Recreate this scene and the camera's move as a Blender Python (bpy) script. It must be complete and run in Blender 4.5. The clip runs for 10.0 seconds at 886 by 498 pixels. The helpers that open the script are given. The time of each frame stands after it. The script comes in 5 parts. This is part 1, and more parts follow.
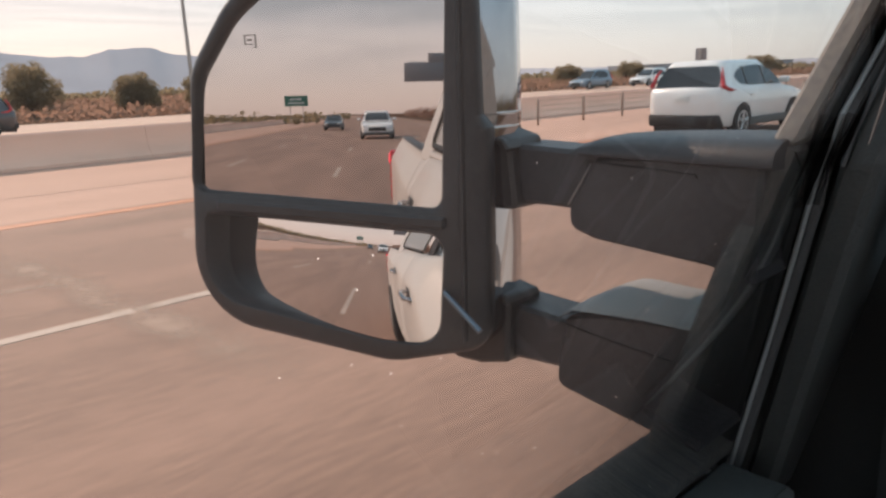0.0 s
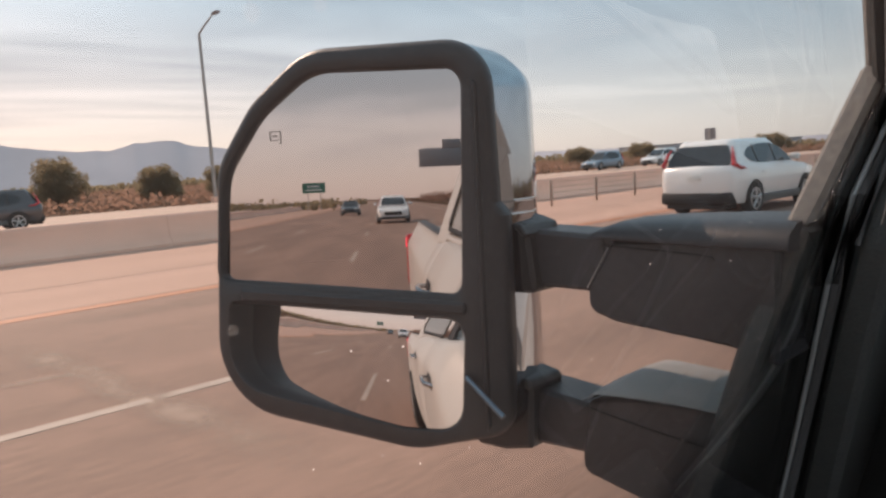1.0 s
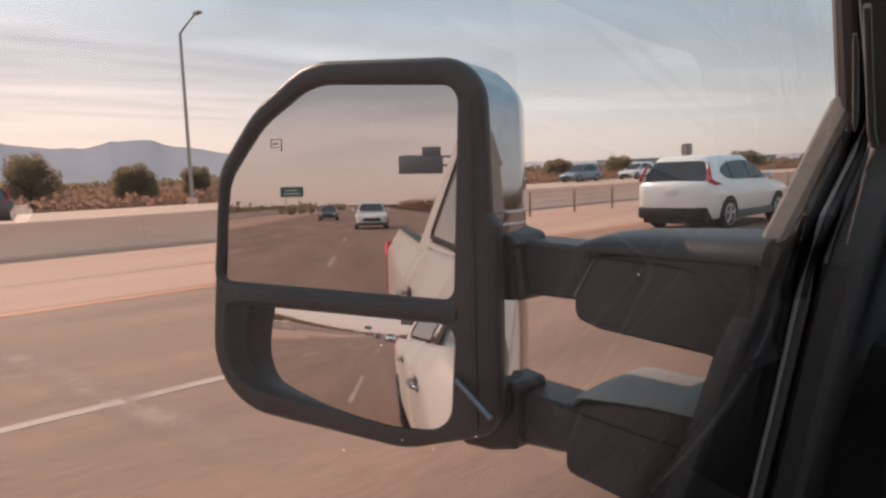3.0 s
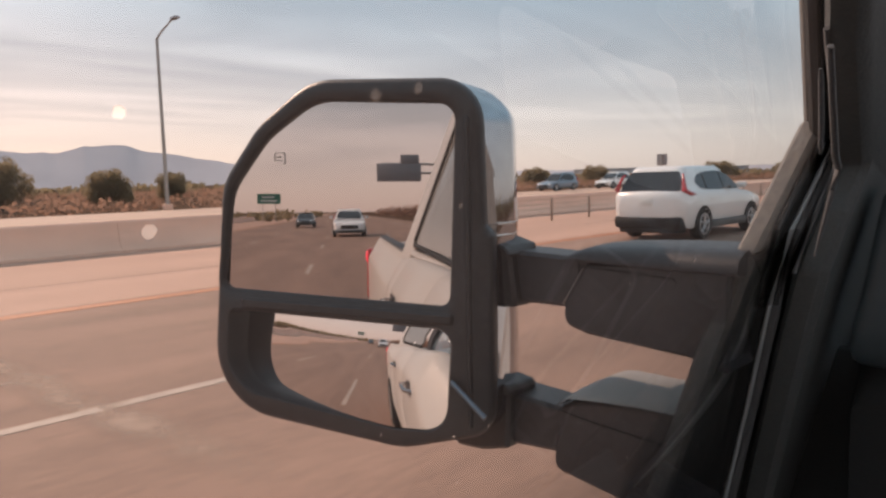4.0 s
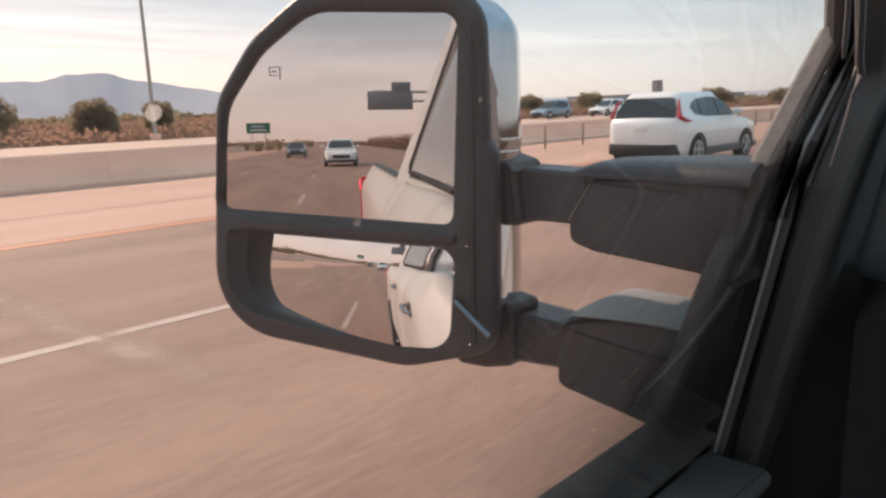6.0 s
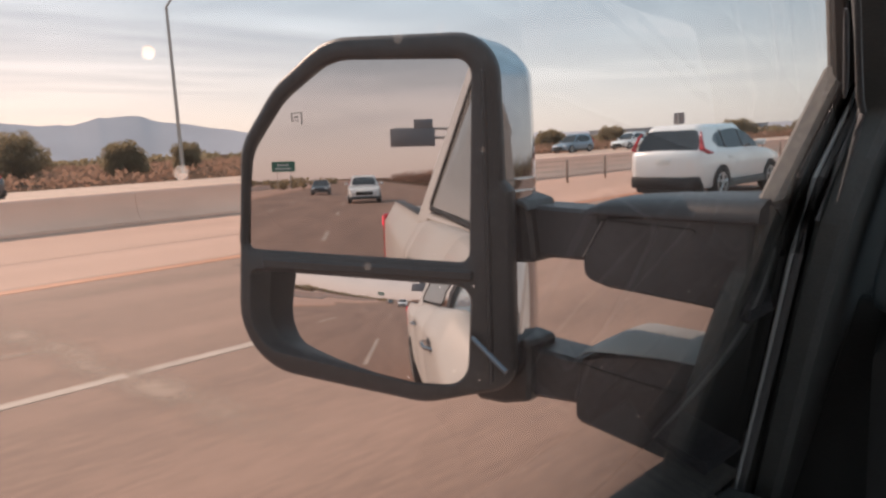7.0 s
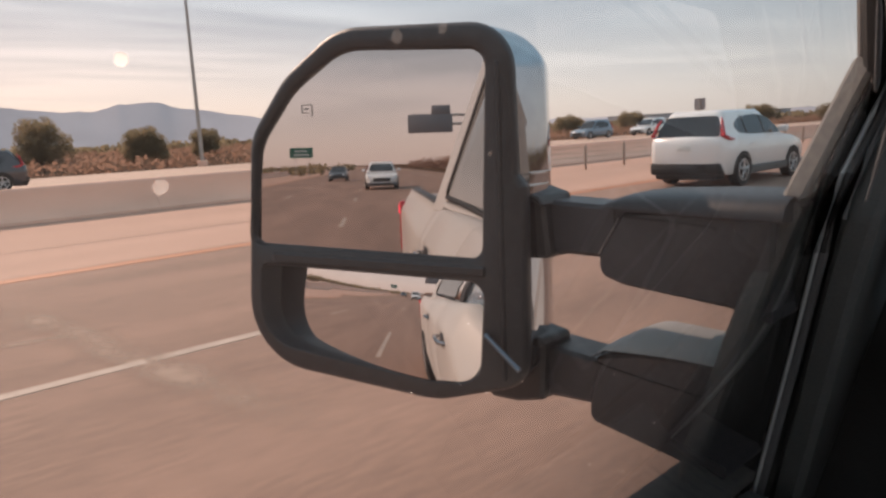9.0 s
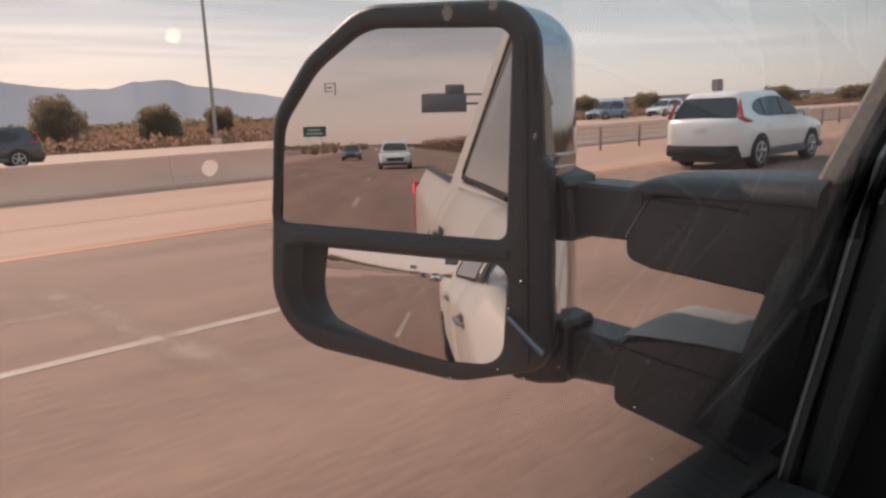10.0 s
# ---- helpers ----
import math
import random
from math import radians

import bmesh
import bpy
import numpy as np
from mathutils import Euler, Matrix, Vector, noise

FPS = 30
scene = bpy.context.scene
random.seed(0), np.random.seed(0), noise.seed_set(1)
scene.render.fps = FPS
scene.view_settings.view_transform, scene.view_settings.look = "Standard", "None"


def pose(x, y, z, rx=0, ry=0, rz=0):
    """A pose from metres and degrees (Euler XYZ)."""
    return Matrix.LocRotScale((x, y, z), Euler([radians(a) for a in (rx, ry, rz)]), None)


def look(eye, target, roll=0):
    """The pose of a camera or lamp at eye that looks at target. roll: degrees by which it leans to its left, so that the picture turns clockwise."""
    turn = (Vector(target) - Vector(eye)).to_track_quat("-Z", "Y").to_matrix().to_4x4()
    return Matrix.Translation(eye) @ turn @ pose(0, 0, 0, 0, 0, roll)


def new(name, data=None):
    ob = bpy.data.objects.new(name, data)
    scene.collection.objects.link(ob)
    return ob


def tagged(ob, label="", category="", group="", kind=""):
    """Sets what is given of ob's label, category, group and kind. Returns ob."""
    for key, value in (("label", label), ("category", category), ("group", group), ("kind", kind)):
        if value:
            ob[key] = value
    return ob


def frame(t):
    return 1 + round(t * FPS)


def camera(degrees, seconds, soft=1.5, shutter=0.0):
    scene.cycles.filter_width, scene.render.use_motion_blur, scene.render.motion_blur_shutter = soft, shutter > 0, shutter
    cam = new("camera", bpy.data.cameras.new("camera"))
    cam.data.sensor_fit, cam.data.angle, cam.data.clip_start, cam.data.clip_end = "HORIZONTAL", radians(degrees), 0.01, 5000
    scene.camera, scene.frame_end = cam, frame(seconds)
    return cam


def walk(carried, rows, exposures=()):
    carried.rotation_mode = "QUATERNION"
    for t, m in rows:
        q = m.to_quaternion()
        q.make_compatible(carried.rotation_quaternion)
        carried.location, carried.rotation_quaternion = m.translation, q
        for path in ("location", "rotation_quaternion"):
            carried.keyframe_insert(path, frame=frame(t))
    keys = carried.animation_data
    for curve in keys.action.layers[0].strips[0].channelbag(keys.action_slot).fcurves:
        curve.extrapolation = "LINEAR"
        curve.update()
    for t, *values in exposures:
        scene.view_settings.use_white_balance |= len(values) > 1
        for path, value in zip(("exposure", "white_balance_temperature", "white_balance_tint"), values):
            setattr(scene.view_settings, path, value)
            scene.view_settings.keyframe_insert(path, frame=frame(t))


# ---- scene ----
cam = camera(64.7, 10.0, soft=2.6)
PATH = [
    (0, (-0.0019, 0.0157, 1.5040), (-1.4404, 1.3226, 1.0320), -2.37),
    (0.5, (-0.0041, 0.0073, 1.5096), (-1.4983, 1.2923, 1.1685), -3.03),
    (1, (0.0028, 0.0067, 1.5095), (-1.4903, 1.3157, 1.2699), -3.67),
    (1.5, (0.0046, 0.0036, 1.5088), (-1.4811, 1.3234, 1.2835), -3.51),
    (2, (0.0044, 0.0021, 1.5105), (-1.4769, 1.3239, 1.2687), -3.00),
    (2.5, (0.0196, -0.0080, 1.5119), (-1.4605, 1.3152, 1.2705), -2.73),
    (2.7, (0.0122, -0.0130, 1.5128), (-1.4550, 1.3298, 1.3028), -2.42),
    (3.8, (0.0308, -0.0681, 1.5194), (-1.3801, 1.3263, 1.2642), -1.16),
    (4, (0.0310, -0.0706, 1.5209), (-1.3759, 1.3368, 1.3205), -1.55),
    (4.5, (0.0188, -0.0747, 1.5192), (-1.3639, 1.3386, 1.2182), -1.73),
    (5, (0.0092, -0.0715, 1.5083), (-1.2028, 1.4699, 1.1144), 0.18),
    (5.5, (0.0079, -0.0684, 1.5049), (-1.2354, 1.4511, 1.1237), -1.60),
    (6, (0.0140, -0.0695, 1.5068), (-1.3607, 1.3271, 1.1074), -1.82),
    (7.5, (0.0343, -0.0778, 1.5138), (-1.3939, 1.2963, 1.2447), -2.70),
    (8, (0.0343, -0.0730, 1.5139), (-1.3691, 1.3255, 1.2405), -2.21),
    (8.5, (0.0236, -0.0789, 1.5157), (-1.4020, 1.2923, 1.2205), -2.27),
    (9, (0.0224, -0.0599, 1.5195), (-1.4402, 1.2628, 1.1853), -2.84),
    (9.5, (0.0113, -0.0723, 1.5193), (-1.4609, 1.2284, 1.1444), -2.46),
    (10, (0.0098, -0.0648, 1.5203), (-1.4703, 1.2231, 1.1323), -2.45),
]
EXPOSURES = [(0.0, 0.98, 7210, 27), (0.5, 0.94, 6960, 24), (1.0, 0.84, 7360, 29), (1.5, 0.82, 7560, 31), (2.0, 0.77, 7560, 31), (2.6, 0.75, 7610, 32), (4.5, 0.81, 7810, 35), (5.2, 1.02, 7260, 28), (6.1, 1.12, 7360, 29), (7.5, 0.79, 7460, 31), (8.0, 0.82, 7510, 31), (9.0, 0.78, 7560, 32), (10.0, 0.72, 7560, 32)]
walk(cam, [(t, look(eye, target, roll)) for t, eye, target, roll in PATH], EXPOSURES)

# ---- light ----
SUN_EL, SUN_AZ = 38.0, 89.5          # degrees up, degrees to the left of the road's direction
sun_from = Vector((-math.sin(radians(SUN_AZ)) * math.cos(radians(SUN_EL)), math.cos(radians(SUN_AZ)) * math.cos(radians(SUN_EL)), math.sin(radians(SUN_EL))))
sun = new("sun", bpy.data.lights.new("sun", "SUN"))
sun.data.energy, sun.data.angle, sun.data.color = 2.15, radians(0.8), (1.0, 0.84, 0.68)
sun.matrix_world = look(sun_from * 50, (0, 0, 0))

world = bpy.data.worlds.new("sky")
scene.world = world
world.use_nodes = True


def node(tree, kind, **settings):
    made = tree.nodes.new(kind)
    for key, value in settings.items():
        if key == "inputs":
            for slot, v in value.items():
                made.inputs[slot].default_value = v
    return made


def build_sky(tree):
    tree.nodes.clear()
    link = tree.links.new
    out = tree.nodes.new("ShaderNodeOutputWorld")
    back = tree.nodes.new("ShaderNodeBackground")
    sky = tree.nodes.new("ShaderNodeTexSky")
    sky.sky_type, sky.sun_disc = "NISHITA", False
    sky.sun_elevation, sky.sun_rotation = radians(SUN_EL), radians(-SUN_AZ)
    sky.dust_density, sky.air_density, sky.ozone_density = 1.0, 1.0, 1.0
    coord = tree.nodes.new("ShaderNodeTexCoord")
    sep = tree.nodes.new("ShaderNodeSeparateXYZ")
    link(coord.outputs["Generated"], sep.inputs[0])
    # high streaky cloud sheet: the direction projected on a flat layer
    up = tree.nodes.new("ShaderNodeMath"); up.operation = "MAXIMUM"; up.inputs[1].default_value = 0.03
    link(sep.outputs["Z"], up.inputs[0])
    dx = tree.nodes.new("ShaderNodeMath"); dx.operation = "DIVIDE"
    dy = tree.nodes.new("ShaderNodeMath"); dy.operation = "DIVIDE"
    link(sep.outputs["X"], dx.inputs[0]); link(up.outputs[0], dx.inputs[1])
    link(sep.outputs["Y"], dy.inputs[0]); link(up.outputs[0], dy.inputs[1])
    flat = tree.nodes.new("ShaderNodeCombineXYZ")
    link(dx.outputs[0], flat.inputs[0]); link(dy.outputs[0], flat.inputs[1])
    turn = tree.nodes.new("ShaderNodeMapping")
    turn.inputs["Rotation"].default_value = (0, 0, radians(10))
    turn.inputs["Scale"].default_value = (0.62, 0.24, 1.0)
    link(flat.outputs[0], turn.inputs[0])
    noise1 = node(tree, "ShaderNodeTexNoise", inputs={"Scale": 0.62, "Detail": 5.0, "Roughness": 0.5, "Distortion": 0.9})
    link(turn.outputs[0], noise1.inputs["Vector"])
    ramp = tree.nodes.new("ShaderNodeValToRGB")
    ramp.color_ramp.elements[0].position, ramp.color_ramp.elements[1].position = 0.40, 0.585
    link(noise1.outputs["Fac"], ramp.inputs[0])
    high = tree.nodes.new("ShaderNodeMapRange")
    high.inputs["From Min"].default_value, high.inputs["From Max"].default_value = 0.03, 0.16
    high.inputs["To Min"].default_value, high.inputs["To Max"].default_value = 0.0, 1.0
    link(sep.outputs["Z"], high.inputs["Value"])
    amount = tree.nodes.new("ShaderNodeMath"); amount.operation = "MULTIPLY"
    link(ramp.outputs["Color"], amount.inputs[0]); link(high.outputs[0], amount.inputs[1])
    grey = tree.nodes.new("ShaderNodeHueSaturation")
    grey.inputs["Saturation"].default_value, grey.inputs["Value"].default_value = 0.25, 0.78
    soft = tree.nodes.new("ShaderNodeHueSaturation")
    soft.inputs["Saturation"].default_value, soft.inputs["Value"].default_value = SKY_SATURATION, 1.0
    link(sky.outputs[0], grey.inputs["Color"]); link(sky.outputs[0], soft.inputs["Color"])
    mix = tree.nodes.new("ShaderNodeMix"); mix.data_type = "RGBA"
    link(amount.outputs[0], mix.inputs["Factor"])
    link(soft.outputs[0], mix.inputs["A"]); link(grey.outputs[0], mix.inputs["B"])
    # thin high haze that evens out the sky: peach at the horizon, pale blue above
    height = tree.nodes.new("ShaderNodeValToRGB")
    height.color_ramp.elements[0].position, height.color_ramp.elements[0].color = 0.0, (0.77, 0.675, 0.615, 1)
    height.color_ramp.elements[1].position, height.color_ramp.elements[1].color = 0.26, (0.46, 0.74, 0.86, 1)
    between = height.color_ramp.elements.new(0.10)
    between.color = (0.78, 0.785, 0.755, 1)
    link(sep.outputs["Z"], height.inputs[0])
    lit = tree.nodes.new("ShaderNodeVectorMath"); lit.operation = "SCALE"
    lit.inputs["Scale"].default_value = HAZE_LEVEL
    # the haze is warmer towards the sun and cooler along the road ahead
    ahead = tree.nodes.new("ShaderNodeMapRange")
    ahead.inputs["From Min"].default_value, ahead.inputs["From Max"].default_value = 0.15, 0.95
    link(sep.outputs["Y"], ahead.inputs["Value"])
    cool = tree.nodes.new("ShaderNodeMix"); cool.data_type = "RGBA"; cool.blend_type = "MULTIPLY"
    cool.inputs["B"].default_value = (0.77, 0.97, 1.05, 1)
    link(ahead.outputs[0], cool.inputs["Factor"]); link(height.outputs[0], cool.inputs["A"])
    link(cool.outputs["Result"], lit.inputs[0])
    shaded = tree.nodes.new("ShaderNodeVectorMath"); shaded.operation = "MULTIPLY"
    shaded.inputs[1].default_value = (0.60, 0.665, 0.71)
    link(lit.outputs[0], shaded.inputs[0])
    
    sheet_mix = tree.nodes.new("ShaderNodeMix"); sheet_mix.data_type = "RGBA"
    link(amount.outputs[0], sheet_mix.inputs["Factor"])
    link(lit.outputs[0], sheet_mix.inputs["A"]); link(shaded.outputs[0], sheet_mix.inputs["B"])
    veil = tree.nodes.new("ShaderNodeMix"); veil.data_type = "RGBA"
    veil.inputs["Factor"].default_value = HAZE
    link(mix.outputs["Result"], veil.inputs["A"]); link(sheet_mix.outputs["Result"], veil.inputs["B"])
    link(veil.outputs["Result"], back.inputs["Color"])
    back.inputs["Strength"].default_value = SKY_STRENGTH
    link(back.outputs[0], out.inputs[0])


SKY_STRENGTH, SKY_SATURATION, HAZE, HAZE_LEVEL = 0.12, 0.8, 0.86, 5.1
build_sky(world.node_tree)


# ---- materials ----
def shade(name, colour, rough=0.6, metal=0.0, vary=0.15, scale=6.0, fine=60.0, bump=0.0, stretch=(1, 1, 1), coat=0.0, dust=0.0, dust_colour=(0.45, 0.37, 0.3), island=0.0, emit=None, gloss=0.5):
    """A surface with two scales of variation, optional relief, dust and a random tone per piece."""
    m = bpy.data.materials.new(name)
    m.use_nodes = True
    t = m.node_tree
    link = t.links.new
    b = t.nodes["Principled BSDF"]
    b.inputs["Roughness"].default_value, b.inputs["Metallic"].default_value = rough, metal
    b.inputs["Specular IOR Level"].default_value = gloss
    b.inputs["Coat Weight"].default_value, b.inputs["Coat Roughness"].default_value = coat, 0.05
    coord = t.nodes.new("ShaderNodeTexCoord")
    place = t.nodes.new("ShaderNodeMapping")
    place.inputs["Scale"].default_value = stretch
    link(coord.outputs["Object"], place.inputs[0])
    big = node(t, "ShaderNodeTexNoise", inputs={"Scale": scale, "Detail": 5.0, "Roughness": 0.6})
    small = node(t, "ShaderNodeTexNoise", inputs={"Scale": fine, "Detail": 3.0, "Roughness": 0.6})
    link(place.outputs[0], big.inputs["Vector"]); link(place.outputs[0], small.inputs["Vector"])
    both = t.nodes.new("ShaderNodeMath"); both.operation = "MULTIPLY_ADD"; both.inputs[1].default_value = 0.6
    link(small.outputs["Fac"], both.inputs[0]); link(big.outputs["Fac"], both.inputs[2])
    level = t.nodes.new("ShaderNodeMapRange")
    level.inputs["From Min"].default_value, level.inputs["From Max"].default_value = 0.45, 1.15
    level.inputs["To Min"].default_value, level.inputs["To Max"].default_value = 1 - vary, 1 + vary
    link(both.outputs[0], level.inputs["Value"])
    tone = t.nodes.new("ShaderNodeHueSaturation")
    tone.inputs["Color"].default_value = (*colour, 1)
    last = level.outputs[0]
    if island:
        info = t.nodes.new("ShaderNodeObjectInfo")
        per = t.nodes.new("ShaderNodeMapRange")
        per.inputs["To Min"].default_value, per.inputs["To Max"].default_value = 1 - island, 1 + island
        link(info.outputs["Random"], per.inputs["Value"])
        times = t.nodes.new("ShaderNodeMath"); times.operation = "MULTIPLY"
        link(last, times.inputs[0]); link(per.outputs[0], times.inputs[1])
        last = times.outputs[0]
    link(last, tone.inputs["Value"])
    colour_out = tone.outputs[0]
    if dust:
        speck = node(t, "ShaderNodeTexNoise", inputs={"Scale": fine * 0.35, "Detail": 8.0, "Roughness": 0.75})
        link(coord.outputs["Object"], speck.inputs["Vector"])
        cut = t.nodes.new("ShaderNodeMapRange")
        cut.inputs["From Min"].default_value, cut.inputs["From Max"].default_value = 0.42, 0.75
        cut.inputs["To Min"].default_value, cut.inputs["To Max"].default_value = 0.0, dust
        link(speck.outputs["Fac"], cut.inputs["Value"])
        mix = t.nodes.new("ShaderNodeMix"); mix.data_type = "RGBA"
        link(cut.outputs[0], mix.inputs["Factor"]); link(colour_out, mix.inputs["A"])
        mix.inputs["B"].default_value = (*dust_colour, 1)
        colour_out = mix.outputs["Result"]
    link(colour_out, b.inputs["Base Color"])
    if bump:
        raised = t.nodes.new("ShaderNodeBump")
        raised.inputs["Strength"].default_value, raised.inputs["Distance"].default_value = bump, 0.01
        link(small.outputs["Fac"], raised.inputs["Height"])
        link(raised.outputs[0], b.inputs["Normal"])
    if emit:
        b.inputs["Emission Color"].default_value, b.inputs["Emission Strength"].default_value = (*emit[:3], 1), emit[3]
    return m


def mirror_glass(name, tint):
    m = bpy.data.materials.new(name)
    m.use_nodes = True
    b = m.node_tree.nodes["Principled BSDF"]
    b.inputs["Base Color"].default_value = (*tint, 1)
    b.inputs["Metallic"].default_value, b.inputs["Roughness"].default_value = 1.0, 0.012
    return m


def window_glass(name, tint=(0.97, 0.98, 0.97), haze=0.006, gloss=1.2, colour=(0.60, 0.57, 0.60)):
    """A thin dusty pane: clear, with a faint sheen and a film of dust."""
    m = bpy.data.materials.new(name)
    m.use_nodes = True
    t = m.node_tree
    t.nodes.clear()
    link = t.links.new
    out = t.nodes.new("ShaderNodeOutputMaterial")
    clear, shine, film = t.nodes.new("ShaderNodeBsdfTransparent"), t.nodes.new("ShaderNodeBsdfGlossy"), t.nodes.new("ShaderNodeBsdfTranslucent")
    clear.inputs["Color"].default_value = (*tint, 1)
    shine.inputs["Roughness"].default_value = 0.01
    film.inputs["Color"].default_value = (*colour, 1)
    one, two = t.nodes.new("ShaderNodeMixShader"), t.nodes.new("ShaderNodeMixShader")
    coord = t.nodes.new("ShaderNodeTexCoord")
    smear = node(t, "ShaderNodeTexNoise", inputs={"Scale": 9.0, "Detail": 6.0, "Roughness": 0.6})
    link(coord.outputs["Object"], smear.inputs["Vector"])
    amount = t.nodes.new("ShaderNodeMapRange")
    amount.inputs["From Min"].default_value, amount.inputs["From Max"].default_value = 0.3, 0.7
    amount.inputs["To Min"].default_value, amount.inputs["To Max"].default_value = haze * 0.6, haze * 1.4
    link(smear.outputs["Fac"], amount.inputs["Value"])
    link(amount.outputs[0], one.inputs[0]); link(clear.outputs[0], one.inputs[1]); link(film.outputs[0], one.inputs[2])
    facing = t.nodes.new("ShaderNodeLayerWeight"); facing.inputs["Blend"].default_value = 0.5
    steep = t.nodes.new("ShaderNodeMath"); steep.operation = "POWER"; steep.inputs[1].default_value = 5.0
    sheen = t.nodes.new("ShaderNodeMath"); sheen.operation = "MULTIPLY_ADD"
    sheen.inputs[1].default_value, sheen.inputs[2].default_value = 0.96 * gloss, 0.04 * gloss
    link(facing.outputs["Facing"], steep.inputs[0]); link(steep.outputs[0], sheen.inputs[0]); link(sheen.outputs[0], two.inputs[0])
    link(one.outputs[0], two.inputs[1]); link(shine.outputs[0], two.inputs[2])
    link(two.outputs[0], out.inputs[0])
    return m


black_plastic = shade("black_plastic", (0.034, 0.032, 0.034), 0.45, vary=0.25, scale=9, fine=260, bump=0.12, dust=0.05, dust_colour=(0.35, 0.33, 0.34))
dusty_plastic = shade("dusty_plastic", (0.16, 0.154, 0.148), 0.7, vary=0.25, scale=12, fine=300, bump=0.1, dust=0.55, dust_colour=(0.36, 0.33, 0.29))
arm_plastic = shade("arm_plastic", (0.036, 0.035, 0.039), 0.42, vary=0.3, scale=14, fine=420, bump=0.25, dust=0.07, dust_colour=(0.33, 0.32, 0.34))
rubber = shade("rubber", (0.012, 0.012, 0.012), 0.65, vary=0.2)
seal_edge = shade("seal_edge", (0.42, 0.46, 0.47), 0.3, vary=0.1)
interior_black = shade("interior_black", (0.088, 0.096, 0.096), 0.6, vary=0.25, scale=8, fine=350, bump=0.2)
interior_grey = shade("interior_grey", (0.12, 0.125, 0.13), 0.5, vary=0.2, scale=8, fine=350, bump=0.2)
dash_black = shade("dash_black", (0.030, 0.032, 0.033), 0.8, vary=0.2, scale=8, fine=350, bump=0.2)
sail_black = shade("sail_black", (0.055, 0.056, 0.057), 0.55, vary=0.25, scale=9, fine=300, bump=0.2, dust=0.2)
vent_cap = shade("vent_cap", (0.13, 0.15, 0.165), 0.45, vary=0.1)
# pale and dark tones of the card added for the window's reflection
card_white = shade("card_white", (0.80, 0.86, 0.88), 0.7, vary=0.04)
card_dark = shade("card_band", (0.40, 0.45, 0.46), 0.7, vary=0.04)
vent_rim = shade("vent_rim", (0.52, 0.52, 0.52), 0.3, 0.2, vary=0.08)
# base colour that stands for bluish light on the pillar trim
blue_patch = shade("blue_light_patch", (0.075, 0.105, 0.12), 0.45, vary=0.1)
speck_mat = bpy.data.materials.new("pale_dust")
speck_mat.use_nodes = True
thin = speck_mat.node_tree.nodes.new("ShaderNodeBsdfTranslucent")
thin.inputs["Color"].default_value = (0.85, 0.82, 0.8, 1)
speck_mat.node_tree.links.new(thin.outputs[0], speck_mat.node_tree.nodes["Material Output"].inputs[0])


def dried_water(name, thin_share, thick_share):
    """A chalky, patchy film that lets most of the view through."""
    m = bpy.data.materials.new(name)
    m.use_nodes = True
    t = m.node_tree
    crust, gap, both = t.nodes.new("ShaderNodeBsdfTranslucent"), t.nodes.new("ShaderNodeBsdfTransparent"), t.nodes.new("ShaderNodeMixShader")
    crust.inputs["Color"].default_value = (0.92, 0.90, 0.87, 1)
    mottle = node(t, "ShaderNodeTexNoise", inputs={"Scale": 900.0, "Detail": 3.0})
    patchy = t.nodes.new("ShaderNodeMapRange")
    patchy.inputs["From Min"].default_value, patchy.inputs["From Max"].default_value = 0.3, 0.7
    patchy.inputs["To Min"].default_value, patchy.inputs["To Max"].default_value = thin_share, thick_share
    t.links.new(mottle.outputs["Fac"], patchy.inputs["Value"]); t.links.new(patchy.outputs[0], both.inputs[0])
    t.links.new(gap.outputs[0], both.inputs[1]); t.links.new(crust.outputs[0], both.inputs[2])
    t.links.new(both.outputs[0], t.nodes["Material Output"].inputs[0])
    return m


chalky_spot, faint_spot = dried_water("chalky_spot", 0.15, 0.32), dried_water("faint_spot", 0.02, 0.08)
chrome = shade("chrome", (0.37, 0.385, 0.41), 0.07, 1.0, vary=0.08, scale=5, fine=60)
satin = shade("satin_trim", (0.45, 0.45, 0.46), 0.3, 1.0, vary=0.08)
truck_paint = shade("truck_paint", (0.51, 0.487, 0.46), 0.42, vary=0.03, scale=2, coat=0.12, dust=0.1)
white_paint = shade("white_paint", (0.78, 0.78, 0.77), 0.25, vary=0.03, scale=2, coat=0.8, dust=0.06)
dark_paint = shade("dark_paint", (0.03, 0.032, 0.04), 0.25, vary=0.05, scale=2, coat=0.8, dust=0.06)
blue_paint = shade("blue_paint", (0.14, 0.215, 0.28), 0.3, vary=0.05, scale=2, coat=0.5, dust=0.06)
car_glass = shade("car_glass", (0.02, 0.025, 0.03), 0.05, vary=0.1)
tyre_rubber = shade("tyre_rubber", (0.025, 0.024, 0.023), 0.8, vary=0.2, bump=0.2)
alloy = shade("alloy", (0.5, 0.5, 0.5), 0.35, 0.8, vary=0.08)
red_lens = shade("red_lens", (0.5, 0.015, 0.02), 0.2, vary=0.1, coat=0.5)
red_lamp = shade("red_lamp", (0.6, 0.01, 0.03), 0.2, vary=0.05, emit=(1.0, 0.03, 0.08, 1.6))
clear_lens = shade("clear_lens", (0.75, 0.75, 0.75), 0.12, vary=0.05, coat=0.6)
flat_mirror = mirror_glass("flat_mirror", (0.60, 0.57, 0.565))
spot_mirror = mirror_glass("spot_mirror", (0.70, 0.68, 0.68))
brace_metal = shade("brace_metal", (0.16, 0.21, 0.26), 0.32, 0.7, vary=0.1)
